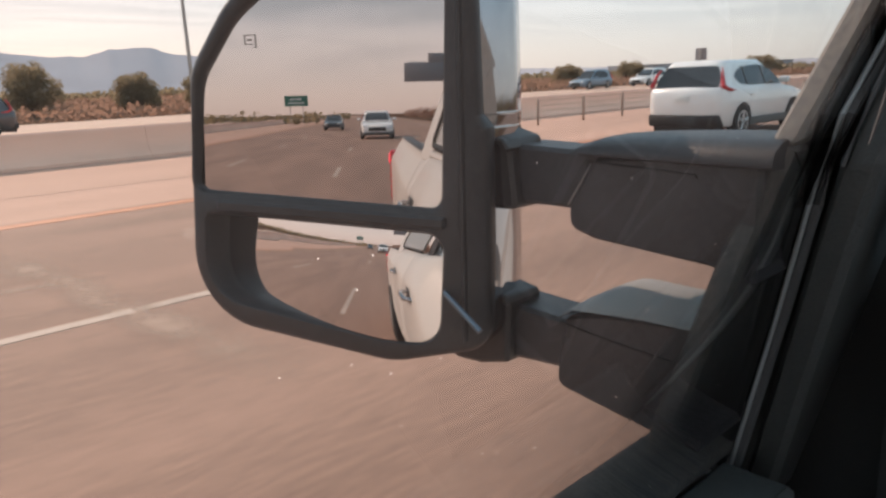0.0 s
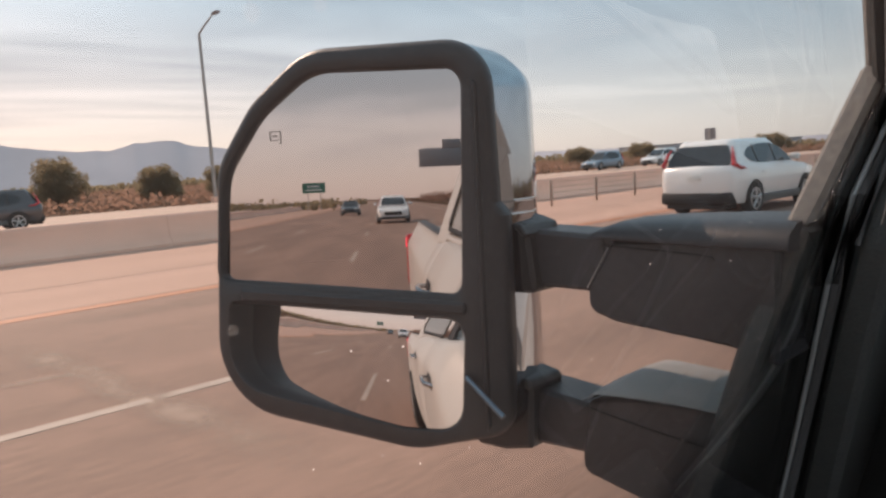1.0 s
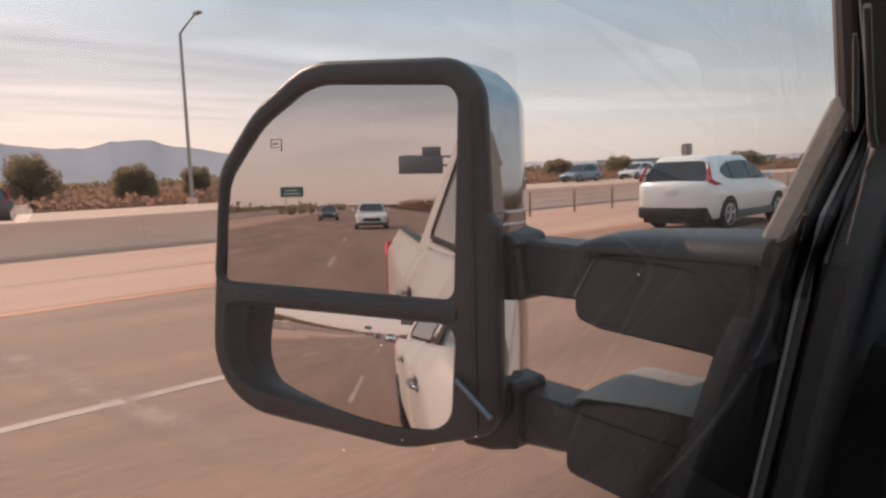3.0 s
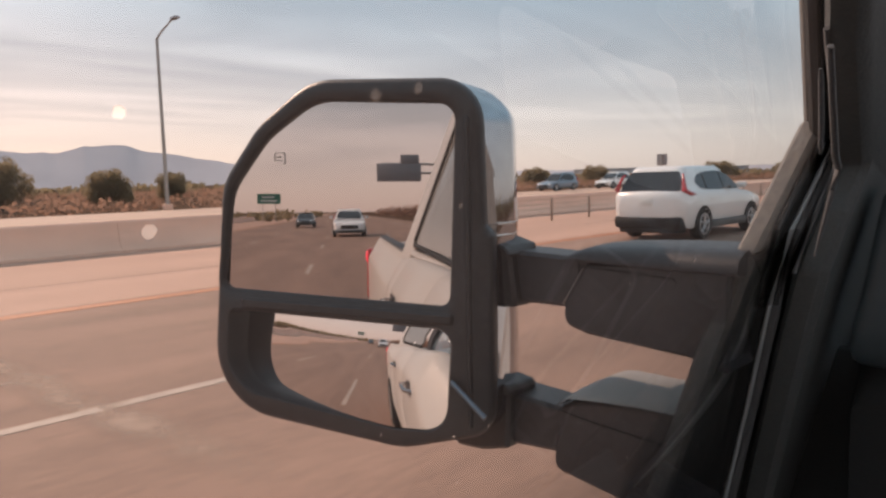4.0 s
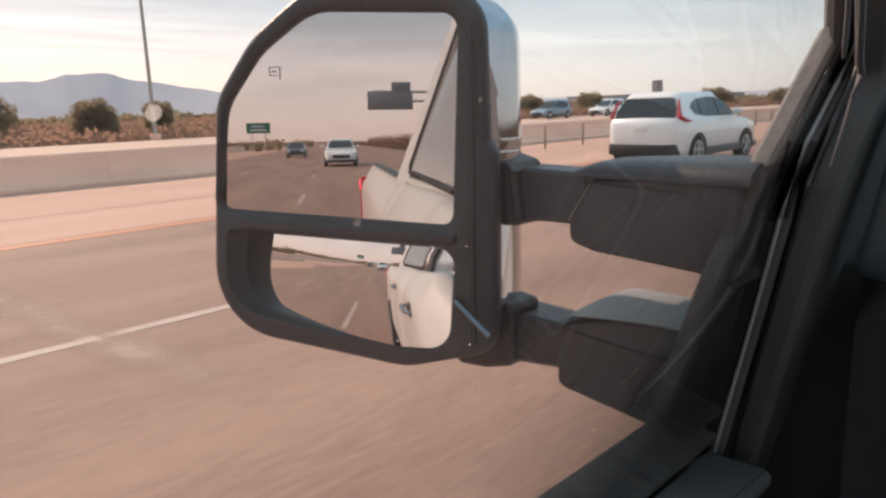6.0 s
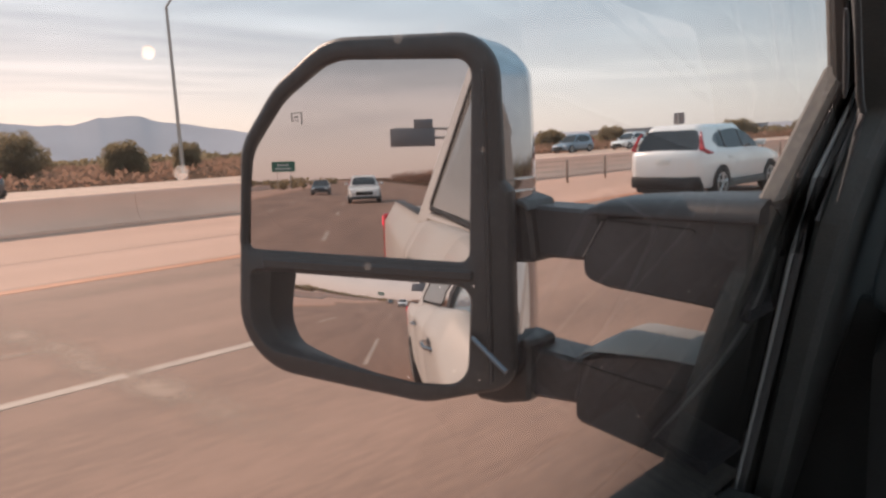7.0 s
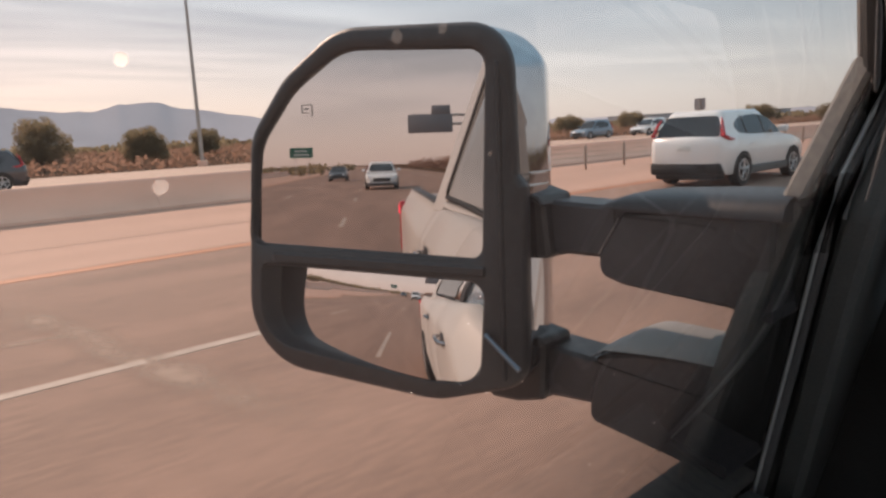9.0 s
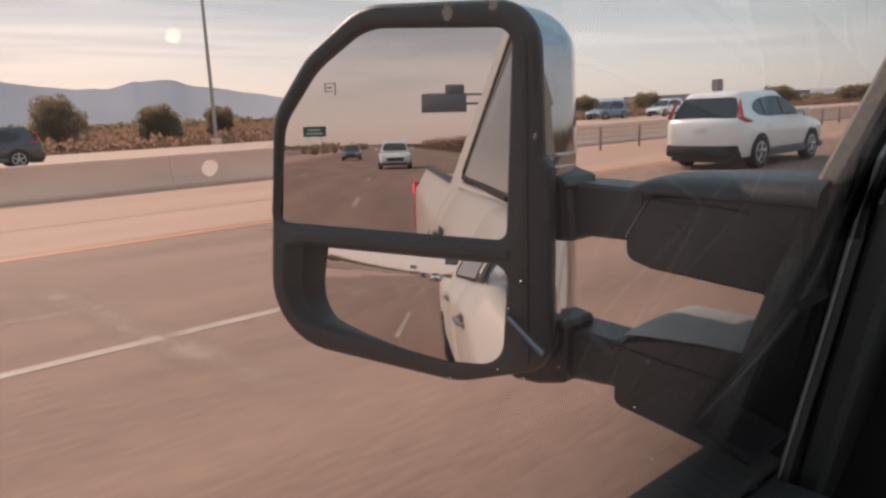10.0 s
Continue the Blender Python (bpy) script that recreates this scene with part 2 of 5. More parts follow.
# lid plastic with sky light on its top put into the grey, plus dust
skylit_lid = shade("skylit_lid", (0.29, 0.29, 0.288), 0.5, vary=0.25, scale=14, fine=420, bump=0.12, dust=0.3)
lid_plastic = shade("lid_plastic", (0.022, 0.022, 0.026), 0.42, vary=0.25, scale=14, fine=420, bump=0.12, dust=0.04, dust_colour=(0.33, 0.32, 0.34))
etched = shade("etched_mark", (0.27, 0.25, 0.245), 0.6)
door_pane = window_glass("door_pane")
# tinted glass with the sky's reflection put into a lighter grey base
sky_pane = shade("sky_grey_pane", (0.24, 0.235, 0.225), 0.06, vary=0.1)
concrete_road = shade("concrete_road", (0.264, 0.155, 0.114), 0.85, vary=0.42, scale=0.8, fine=24, bump=0.06, stretch=(1, 0.16, 1))
asphalt = shade("opposite_concrete", (0.50, 0.335, 0.26), 0.85, vary=0.15, scale=0.8, fine=40, bump=0.3, stretch=(1, 0.12, 1))
shoulder_mat = shade("shoulder_concrete", (0.47, 0.278, 0.208), 0.85, vary=0.18, scale=0.8, fine=20, bump=0.25, stretch=(1, 0.15, 1))
def feathered(name, colour, strength):
    """A thin worn deposit that fades out towards its edges and breaks up into patches."""
    m = bpy.data.materials.new(name)
    m.use_nodes = True
    t = m.node_tree
    link = t.links.new
    b, out = t.nodes["Principled BSDF"], t.nodes["Material Output"]
    b.inputs["Base Color"].default_value, b.inputs["Roughness"].default_value = (*colour, 1), 0.85
    coord = t.nodes.new("ShaderNodeTexCoord")
    sep = t.nodes.new("ShaderNodeSeparateXYZ")
    link(coord.outputs["Generated"], sep.inputs[0])
    last = None
    for axis, edge in (("X", 0.28), ("Y", 0.5)):
        dist = t.nodes.new("ShaderNodeMath"); dist.operation = "PINGPONG"; dist.inputs[1].default_value = 0.5
        link(sep.outputs[axis], dist.inputs[0])
        fade = t.nodes.new("ShaderNodeMapRange"); fade.interpolation_type = "SMOOTHSTEP"
        fade.inputs["From Max"].default_value = edge
        link(dist.outputs[0], fade.inputs["Value"])
        if last:
            times = t.nodes.new("ShaderNodeMath"); times.operation = "MULTIPLY"
            link(last, times.inputs[0]); link(fade.outputs[0], times.inputs[1])
            last = times.outputs[0]
        else:
            last = fade.outputs[0]
    grain = node(t, "ShaderNodeTexNoise", inputs={"Scale": 1.6, "Detail": 5.0, "Roughness": 0.65})
    link(coord.outputs["Object"], grain.inputs["Vector"])
    cut = t.nodes.new("ShaderNodeMapRange")
    cut.inputs["From Min"].default_value, cut.inputs["From Max"].default_value, cut.inputs["To Max"].default_value = 0.30, 0.62, strength
    link(grain.outputs["Fac"], cut.inputs["Value"])
    times = t.nodes.new("ShaderNodeMath"); times.operation = "MULTIPLY"
    link(last, times.inputs[0]); link(cut.outputs[0], times.inputs[1])
    clear, mix = t.nodes.new("ShaderNodeBsdfTransparent"), t.nodes.new("ShaderNodeMixShader")
    link(times.outputs[0], mix.inputs[0]); link(clear.outputs[0], mix.inputs[1]); link(b.outputs[0], mix.inputs[2])
    link(mix.outputs[0], out.inputs[0])
    return m


seam_mat = feathered("seam_filler", (0.46, 0.32, 0.25), 0.8)
tar_mat = shade("tar_seam", (0.236, 0.140, 0.105), 0.7, vary=0.2, scale=3)
white_line = shade("white_line", (0.40, 0.305, 0.25), 0.7, vary=0.28, scale=3, fine=40)
yellow_line = shade("yellow_line", (0.46, 0.175, 0.085), 0.7, vary=0.2, scale=3, fine=40, stretch=(1, 0.2, 1))
barrier_mat = shade("barrier_concrete", (0.82, 0.50, 0.385), 0.85, vary=0.22, scale=1.6, fine=25, bump=0.3, stretch=(1, 0.2, 1), island=0.05)
desert = shade("desert_soil", (0.105, 0.064, 0.045), 0.95, vary=0.3, scale=0.12, fine=2.5, bump=0.4, gloss=0.0)
foliage = shade("foliage", (0.165, 0.135, 0.088), 0.8, vary=0.35, scale=1.5, fine=12, gloss=0.15)
scrub = shade("scrub", (0.21, 0.142, 0.098), 0.9, vary=0.4, scale=0.3, fine=6, gloss=0.1)
red_scrub = shade("red_scrub", (0.27, 0.155, 0.115), 0.9, vary=0.4, scale=0.3, fine=6)


def let_through(m, colour, share):
    """Thin dry leaves pass part of the light on to their shaded side."""
    t = m.node_tree
    out = t.nodes["Material Output"]
    front = out.inputs[0].links[0].from_socket
    back, both = t.nodes.new("ShaderNodeBsdfTranslucent"), t.nodes.new("ShaderNodeMixShader")
    back.inputs["Color"].default_value = (*colour, 1)
    both.inputs[0].default_value = share
    t.links.new(front, both.inputs[1]); t.links.new(back.outputs[0], both.inputs[2])
    t.links.new(both.outputs[0], out.inputs[0])


let_through(foliage, (0.36, 0.275, 0.17), 0.5)
let_through(scrub, (0.46, 0.265, 0.19), 0.5)
bark = shade("bark", (0.09, 0.065, 0.05), 0.9, vary=0.3, scale=6, bump=0.4)
# blue-grey of the far air is mixed into the mountains' base colour
hazed_rock = shade("hazed_mountain", (0.36, 0.355, 0.39), 1.0, vary=0.12, scale=0.004, fine=0.02)
post_steel = shade("weathered_steel", (0.30, 0.20, 0.155), 0.6, 0.3, vary=0.2)
steel = shade("galvanised_steel", (0.33, 0.315, 0.30), 0.5, 0.5, vary=0.12)
green_sign = shade("green_sign", (0.02, 0.16, 0.11), 0.45, vary=0.08)
grey_sign = shade("sign_back", (0.24, 0.23, 0.24), 0.5, 0.3, vary=0.08)
building_mat = shade("building_wall", (0.42, 0.42, 0.44), 0.8, vary=0.1, scale=0.3)
bar_mat = shade("sign_bars", (0.7, 0.72, 0.7), 0.5)


# ---- mesh helpers ----
def part(name, bm, material, parent=None, label="", smooth=40):
    """One mesh object from a bmesh, under a thing or a part."""
    bmesh.ops.recalc_face_normals(bm, faces=bm.faces)
    me = bpy.data.meshes.new(name)
    for f in bm.faces:
        f.smooth = True
    bm.to_mesh(me)
    bm.free()
    me.set_sharp_from_angle(angle=radians(smooth))
    me.materials.append(material)
    ob = new(name, me)
    if parent:
        ob.parent = parent
        if parent.type == "EMPTY":
            ob.matrix_parent_inverse = Matrix.Translation(-parent.location)
    if label:
        ob["label"] = label
    return ob


def thing(name, place=(0, 0, 0), **tags):
    ob = new(name)
    ob.empty_display_size = 0.2
    ob.location = place
    return tagged(ob, **tags)


def rpoly(corners, seg=6):
    """A polygon with rounded corners: (x, y, radius) anticlockwise or clockwise."""
    out, k = [], len(corners)
    for i, (x, y, r) in enumerate(corners):
        p, a, b = Vector((x, y)), Vector(corners[i - 1][:2]), Vector(corners[(i + 1) % k][:2])
        da, db = (a - p).normalized(), (b - p).normalized()
        half = math.acos(max(-1, min(1, da.dot(db)))) / 2
        if r <= 0 or half > 1.55:
            out.append((x, y))
            continue
        d = min(r / math.tan(half), 0.48 * (a - p).length, 0.48 * (b - p).length)
        rr = d * math.tan(half)
        centre = p + (da + db).normalized() * (rr / math.sin(half))
        s, e = p + da * d - centre, p + db * d - centre
        a0, a1 = math.atan2(s.y, s.x), math.atan2(e.y, e.x)
        while a1 - a0 > math.pi: a1 -= 2 * math.pi
        while a1 - a0 < -math.pi: a1 += 2 * math.pi
        for j in range(seg + 1):
            w = a0 + (a1 - a0) * j / seg
            out.append((centre.x + rr * math.cos(w), centre.y + rr * math.sin(w)))
    return out


def resample(loop, step):
    """The outline with extra points along its long edges."""
    out = []
    for i, p in enumerate(loop):
        q = loop[(i + 1) % len(loop)]
        k = max(1, int(math.dist(p, q) / step))
        out += [(p[0] + (q[0] - p[0]) * j / k, p[1] + (q[1] - p[1]) * j / k) for j in range(k)]
    return out


def inset(loop, d):
    """The outline moved inwards by d."""
    k = len(loop)
    area = sum(loop[i - 1][0] * loop[i][1] - loop[i][0] * loop[i - 1][1] for i in range(k))
    s, out = (1 if area > 0 else -1), []
    for i in range(k):
        a, b = Vector(loop[i - 1]), Vector(loop[(i + 1) % k])
        t = (b - a).normalized()
        out.append((loop[i][0] - s * t.y * d, loop[i][1] + s * t.x * d))
    return out


def loft(rings, cap_a=True, cap_b=True, bm=None, closed=True):
    bm = bm or bmesh.new()
    rows = [[bm.verts.new(p) for p in ring] for ring in rings]
    k = len(rings[0])
    for a, b in zip(rows, rows[1:]):
        for i in range(k if closed else k - 1):
            j = (i + 1) % k
            bm.faces.new((a[i], a[j], b[j], b[i]))
    if cap_a:
        bm.faces.new(rows[0][::-1])
    if cap_b:
        bm.faces.new(rows[-1])
    return bm


def rbox(lo, hi, r=0.01, seg=2, bm=None):
    """A box with bevelled edges between two corners."""
    own = bmesh.new()
    bmesh.ops.create_cube(own, size=1)
    for v in own.verts:
        v.co = Vector([(lo[i] + hi[i]) / 2 + v.co[i] * (hi[i] - lo[i]) for i in range(3)])
    if r:
        bmesh.ops.bevel(own, geom=own.edges[:], offset=r, segments=seg, profile=0.5, affect="EDGES")
    if bm is None:
        return own
    me = bpy.data.meshes.new("tmp")
    own.to_mesh(me); own.free()
    bm.from_mesh(me)
    bpy.data.meshes.remove(me)
    return bm


def slab(loop, axis, lo, hi, r=0.003, to=None):
    """An outline in two axes given thickness along the third, with softened edges. axis: the third one."""
    def put(p, d):
        return {"x": (d, p[0], p[1]), "y": (p[0], d, p[1]), "z": (p[0], p[1], d)}[axis]
    s = 1 if hi > lo else -1
    rings = [[put(p, lo) for p in inset(loop, r)], [put(p, lo + s * r) for p in loop], [put(p, hi - s * r) for p in loop], [put(p, hi) for p in inset(loop, r)]]
    bm = loft(rings)
    if to:
        bmesh.ops.transform(bm, matrix=to, verts=bm.verts)
    return bm


def tube(points, radius, sides=8, bm=None, cap=True):
    """A round bar along points; radius is a number or one for each point."""
    pts = [Vector(p) for p in points]
    radii = radius if isinstance(radius, (list, tuple)) else [radius] * len(pts)
    rings = []
    for i, p in enumerate(pts):
        d = (pts[min(i + 1, len(pts) - 1)] - pts[max(i - 1, 0)]).normalized()
        a = d.cross(Vector((0, 0, 1)) if abs(d.z) < 0.95 else Vector((1, 0, 0))).normalized()
        b = d.cross(a)
        rings.append([p + (a * math.cos(w) + b * math.sin(w)) * radii[i] for w in (2 * math.pi * j / sides for j in range(sides))])
    return loft(rings, cap, cap, bm)


# ---- ground and road ----
def sheet(name, x0, x1, y0, y1, z, thick, material, label, kind="structure", category="road"):
    return tagged(part(name, rbox((x0, y0, z - thick), (x1, y1, z), 0), material), label=label, category=category, kind=kind)


ground_bm = bmesh.new()
bmesh.ops.create_grid(ground_bm, x_segments=40, y_segments=40, size=4600)
for v in ground_bm.verts:
    v.co.z = -0.12
tagged(part("ground", ground_bm, desert), label="flat reddish desert soil with sparse scrub", category="ground", kind="structure")
sheet("road", -5.2, 9.6, -700, 900, 0.0, 0.1, concrete_road, "grey-brown concrete freeway lanes with worn wheel tracks")
sheet("road_carpool_lane", -9.75, -5.2, -700, 900, 0.0, 0.1, concrete_road, "grey-brown concrete carpool lane beside the shoulder")
sheet("road_shoulder", -17.3, -9.75, -700, 900, 0.0, 0.1, shoulder_mat, "pale pinkish concrete inner shoulder along the barrier")
sheet("road_opposite", -43.5, -17.3, -700, 900, 0.0, 0.1, asphalt, "opposite carriageway beyond the median barrier")


def strip(name, x, y0, y1, width, material, label, group=""):
    return tagged(part(name, slab([(x - width / 2, y0), (x + width / 2, y0), (x + width / 2, y1), (x - width / 2, y1)], "z", 0.0, 0.004, 0.0015), material), label=label, category="lane marking", kind="structure", group=group)


strip("trim_yellow_line", -9.52, -600, 800, 0.28, yellow_line, "worn orange-yellow edge line painted on concrete")
strip("trim_yellow_gap", -9.70, -600, 800, 0.07, tar_mat, "dark joint beside the yellow edge line")
strip("trim_right_edge", 5.8, -600, 800, 0.12, white_line, "white right edge line of the freeway")
for x, first in ((-4.98, 0.35), (-1.5, 5.4), (2.2, 5.0)):
    for k in range(-16, 20):
        y = first + 12.2 * k
        strip("trim_lane_dash", x, y, y + 3.05, 0.12, white_line, "worn white dashed lane marking", "lane dashes")
strip("trim_shoulder_joint", -12.2, -300, 400, 0.03, tar_mat, "dark lengthwise joint in the concrete shoulder")
for k in [*range(-12, 0), *range(3, 20)]:   # sawn cross joints, a little askew
    y = 9.2 * k + 1.9 + 0.3 * math.sin(k * 2.1)
    bm = slab([(-9.5, y + 0.25), (-1.7, y - 0.18), (-1.7, y - 0.168), (-9.5, y + 0.262)], "z", 0.0, 0.002, 0.0008)
    tagged(part("trim_cross_joint", bm, tar_mat), label="thin dark cross joint sawn in the concrete", category="road joint", kind="structure")
def smear(x, y, length, width, turn, label):
    film = bmesh.new()
    film.faces.new([film.verts.new((sx * length / 2, sy * width / 2, 0.004 + 0.002 * sy)) for sx, sy in ((-1, -1), (1, -1), (1, 1), (-1, 1))])
    ob = part("trim_patch", film, seam_mat)
    ob.matrix_world = pose(x, y, 0.0, 0, 0, turn)
    return tagged(ob, label=label, category="road patch", kind="structure")


smear(-5.5, 1.50, 5.6, 0.55, 6.5, "wide pale sealed joint across the concrete lanes")
smear(-7.6, 4.6, 3.2, 0.34, 8, "pale filled crack across the concrete lane")
smear(-6.4, 0.55, 2.6, 0.22, 78, "pale worn streak along the concrete lane")
smear(-8.4, 9.2, 2.6, 0.3, 12, "pale filled crack across the concrete lane")
smear(-3.2, 3.4, 2.4, 0.3, -12, "pale filled crack across the concrete lane")

# median barrier: cast concrete sections on one line
barrier = thing("median_barrier", (-16.95, 0, 0), label="long pinkish concrete median barrier with a sloped foot", category="barrier", kind="structure")
profile = [(-0.34, 0.0), (0.34, 0.0), (0.34, 0.07), (0.17, 0.27), (0.12, 0.66), (0.11, 0.72), (0.08, 0.75), (-0.08, 0.75), (-0.11, 0.72), (-0.12, 0.66), (-0.17, 0.27), (-0.34, 0.07)]
piece = part("section", loft([[(p[0], 0.002, p[1]) for p in inset(profile, 0.006)], [(p[0], 0.008, p[1]) for p in profile], [(p[0], 6.092, p[1]) for p in profile], [(p[0], 6.098, p[1]) for p in inset(profile, 0.006)]]), barrier_mat, barrier)
for k in range(-45, 75):
    if k:
        c = piece.copy()
        scene.collection.objects.link(c)
        c.location = (0.0, 6.1 * k, 0)
piece.location = (0.0, 0, 0)
for c in barrier.children:
    c.matrix_parent_inverse = Matrix()

# cable fence that carries on ahead along the shoulder
fence = thing("cable_fence", (-14.1, 17.0, 0), label="low cable fence with slim weathered steel posts on the shoulder", category="fence", kind="structure")
post_ends = [(-0.03, -0.02), (0.03, -0.02), (0.03, 0.02), (-0.03, 0.02)]
first_post = part("post", slab(post_ends, "z", 0.0, 0.78, 0.006), post_steel, fence)
first_post.matrix_parent_inverse = Matrix()
for k in range(1, 34):
    c = first_post.copy()
    scene.collection.objects.link(c)
    c.location = (0.02 * math.sin(k * 1.7), 2.3 * k, 0)
for z in (0.42, 0.58, 0.74):
    part("cable", tube([(-14.065, 17.0, z), (-14.065, 17.0 + 2.3 * 33, z)], 0.007, 6), post_steel, fence)

# mountains far behind the desert
ridge = bmesh.new()
cols = []
for i in range(577):
    az = radians(125 - i * 0.25)
    d = 4300
    deg = math.degrees(az)
    el = float(np.interp(deg, (0, 35, 50, 58, 62, 64, 66, 67.6, 68.3, 69.0, 69.8, 71.8, 72.8, 73.6, 75.2, 77.5, 80.2, 84, 92, 104, 125), (0.35, 0.45, 0.8, 1.25, 1.7, 2.1, 2.45, 2.66, 2.84, 3.10, 3.15, 3.02, 2.74, 2.55, 2.6, 2.78, 3.25, 3.1, 2.6, 2.9, 2.2)))
    el += 0.07 * noise.noise((deg * 0.6, 3.1, 0)) + 0.05 * noise.noise((deg * 1.9, 8.2, 0)) + 0.03 * noise.noise((deg * 5.3, 1.7, 0))
    top = d * math.tan(radians(max(el, 0.12)))
    x, y = -math.sin(az), math.cos(az)
    cols.append([ridge.verts.new((x * (d - 500 * (1 - s)), y * (d - 500 * (1 - s)), -1 + top * s + 10 * s * (1 - s) * noise.noise((deg, s * 4, 2)))) for s in (0, 0.25, 0.5, 0.75, 1.0)])
for a, b in zip(cols, cols[1:]):
    for j in range(4):
        ridge.faces.new((a[j], b[j], b[j + 1], a[j + 1]))
tagged(part("backdrop", ridge, hazed_rock), label="mountain range on the horizon, distance haze painted in as blue-grey", category="mountains", kind="structure")


# ---- plants ----
def leaves(bm, centre, radius, count, size, rng, flat=0.7):
    for _ in range(count):
        while True:
            p = Vector((rng.uniform(-1, 1), rng.uniform(-1, 1), rng.uniform(-1, 1)))
            if p.length < 1:
                break
        p = centre + Vector((p.x * radius, p.y * radius, p.z * radius * flat))
        a = Vector((rng.gauss(0, 1), rng.gauss(0, 1), rng.gauss(0, 1))).normalized()
        b = a.orthogonal().normalized()
        s = size * rng.uniform(0.6, 1.4)
        q = [bm.verts.new(p + a * s), bm.verts.new(p + b * s * 0.6), bm.verts.new(p - a * s), bm.verts.new(p - b * s * 0.6)]
        bm.faces.new(q)


def tree(place, height, spread, seed, label, clumps=34, leaf=0.085):
    """A many-stemmed desert tree: low forked trunk, limbs to each clump, a rounded ragged crown that reaches near the ground."""
    rng = random.Random(seed)
    ob = thing("desert_tree", place, label=label, category="tree", group="trees beyond the barrier")
    base = Vector(place)
    trunk, crown = bmesh.new(), bmesh.new()
    fork = base + Vector((rng.uniform(-0.1, 0.1), rng.uniform(-0.1, 0.1), height * 0.16))
    tube([base - Vector((0, 0, 0.15)), base.lerp(fork, 0.5) + Vector((0.05, 0.04, 0)), fork], [0.2, 0.16, 0.13], 8, trunk)
    for k in range(clumps):
        w, up = 2 * math.pi * k * 0.618, (k + 0.5) / clumps
        lift = 0.20 + 0.66 * up
        reach = spread * math.sqrt(max(0.05, 1 - abs(lift - 0.42) ** 2 / 0.28)) * rng.uniform(0.42, 0.80) * (0.45 if k % 4 == 0 else 1.0)
        tip = base + Vector((math.cos(w) * reach, math.sin(w) * reach, height * lift * rng.uniform(0.9, 1.04)))
        if k % 3 == 0:
            tube([fork, fork.lerp(tip, 0.5) + Vector((0, 0, 0.12)), tip], [0.07, 0.045, 0.015], 6, trunk)
        leaves(crown, tip, spread * rng.uniform(0.24, 0.36), 210, leaf, rng, 0.8)
    part("trunk", trunk, bark, ob)
    part("crown", crown, foliage, ob)
    return ob


def polar(az, d):
    return (-math.sin(radians(az)) * d, math.cos(radians(az)) * d, -0.12)


tree(polar(77.2, 62), 4.3, 2.35, 3, "rounded olive-brown desert tree standing beyond the far carriageway", 44)
tree(polar(70.4, 62), 3.3, 2.05, 5, "smaller rounded dark olive bush-like tree beyond the far carriageway", 40)
tree(polar(66.0, 74), 3.3, 1.7, 6, "slim olive-brown desert tree beyond the far carriageway", 26)
tree(polar(37.5, 105), 2.9, 2.6, 7, "dark green desert tree beside the far carriageway", 24, 0.12)
tree(polar(32.5, 120), 3.1, 3.0, 8, "dark green desert tree beside the far carriageway", 24, 0.12)
tree(polar(23.5, 150), 3.4, 4.0, 9, "dark green desert tree far along the road", 24, 0.15)
tree(polar(18.5, 160), 3.3, 3.6, 11, "dark green desert tree far along the road", 24, 0.15)
rng = random.Random(21)
bush = bmesh.new()
for _ in range(3400):
    x = -46 - 134 * rng.random() ** 1.5
    y = rng.uniform(-60, 330)
    s = rng.uniform(0.5, 1.5)
    leaves(bush, Vector((x, y, s * 0.28 - 0.1)), s, 46, 0.15, rng, 0.5)
tagged(part("scrub_brush", bush, scrub), label="low dry brown desert scrub beyond the far carriageway", category="scrub", kind="stuff")
far = bmesh.new()
for _ in range(700):
    az, d = rng.uniform(8, 96), rng.uniform(170, 420)
    p = polar(az, d)
    s = rng.uniform(1.0, 2.6)
    leaves(far, Vector((p[0], p[1], s * 0.5)), s, 16, 0.7, rng, 0.55)
for _ in range(420):
    az, d = rng.uniform(120, 178), rng.uniform(120, 420)
    p = polar(az, d)
    s = rng.uniform(0.8, 2.4)
    leaves(far, Vector((p[0], p[1], s * 0.5)), s, 16, 0.6, rng, 0.55)
for _ in range(500):
    az, d = rng.uniform(-110, 8), rng.uniform(60, 260)
    p = polar(az, d)
    s = rng.uniform(1.0, 2.6)
    leaves(far, Vector((p[0], p[1], s * 0.5)), s, 16, 0.6, rng, 0.6)
bank = bmesh.new()
for _ in range(900):
    p = (rng.uniform(15, 70), rng.uniform(-330, -35))
    s = rng.uniform(1.2, 3.6)
    leaves(bank, Vector((p[0], p[1], s * 0.5)), s, 24, 0.32, rng, 0.6)
tagged(part("roadside_brush", bank, red_scrub), label="reddish dry brush on the roadside bank behind", category="brush", kind="stuff")
tagged(part("far_brush", far, foliage), label="distant belt of dark olive brush and low trees", category="brush", kind="stuff")


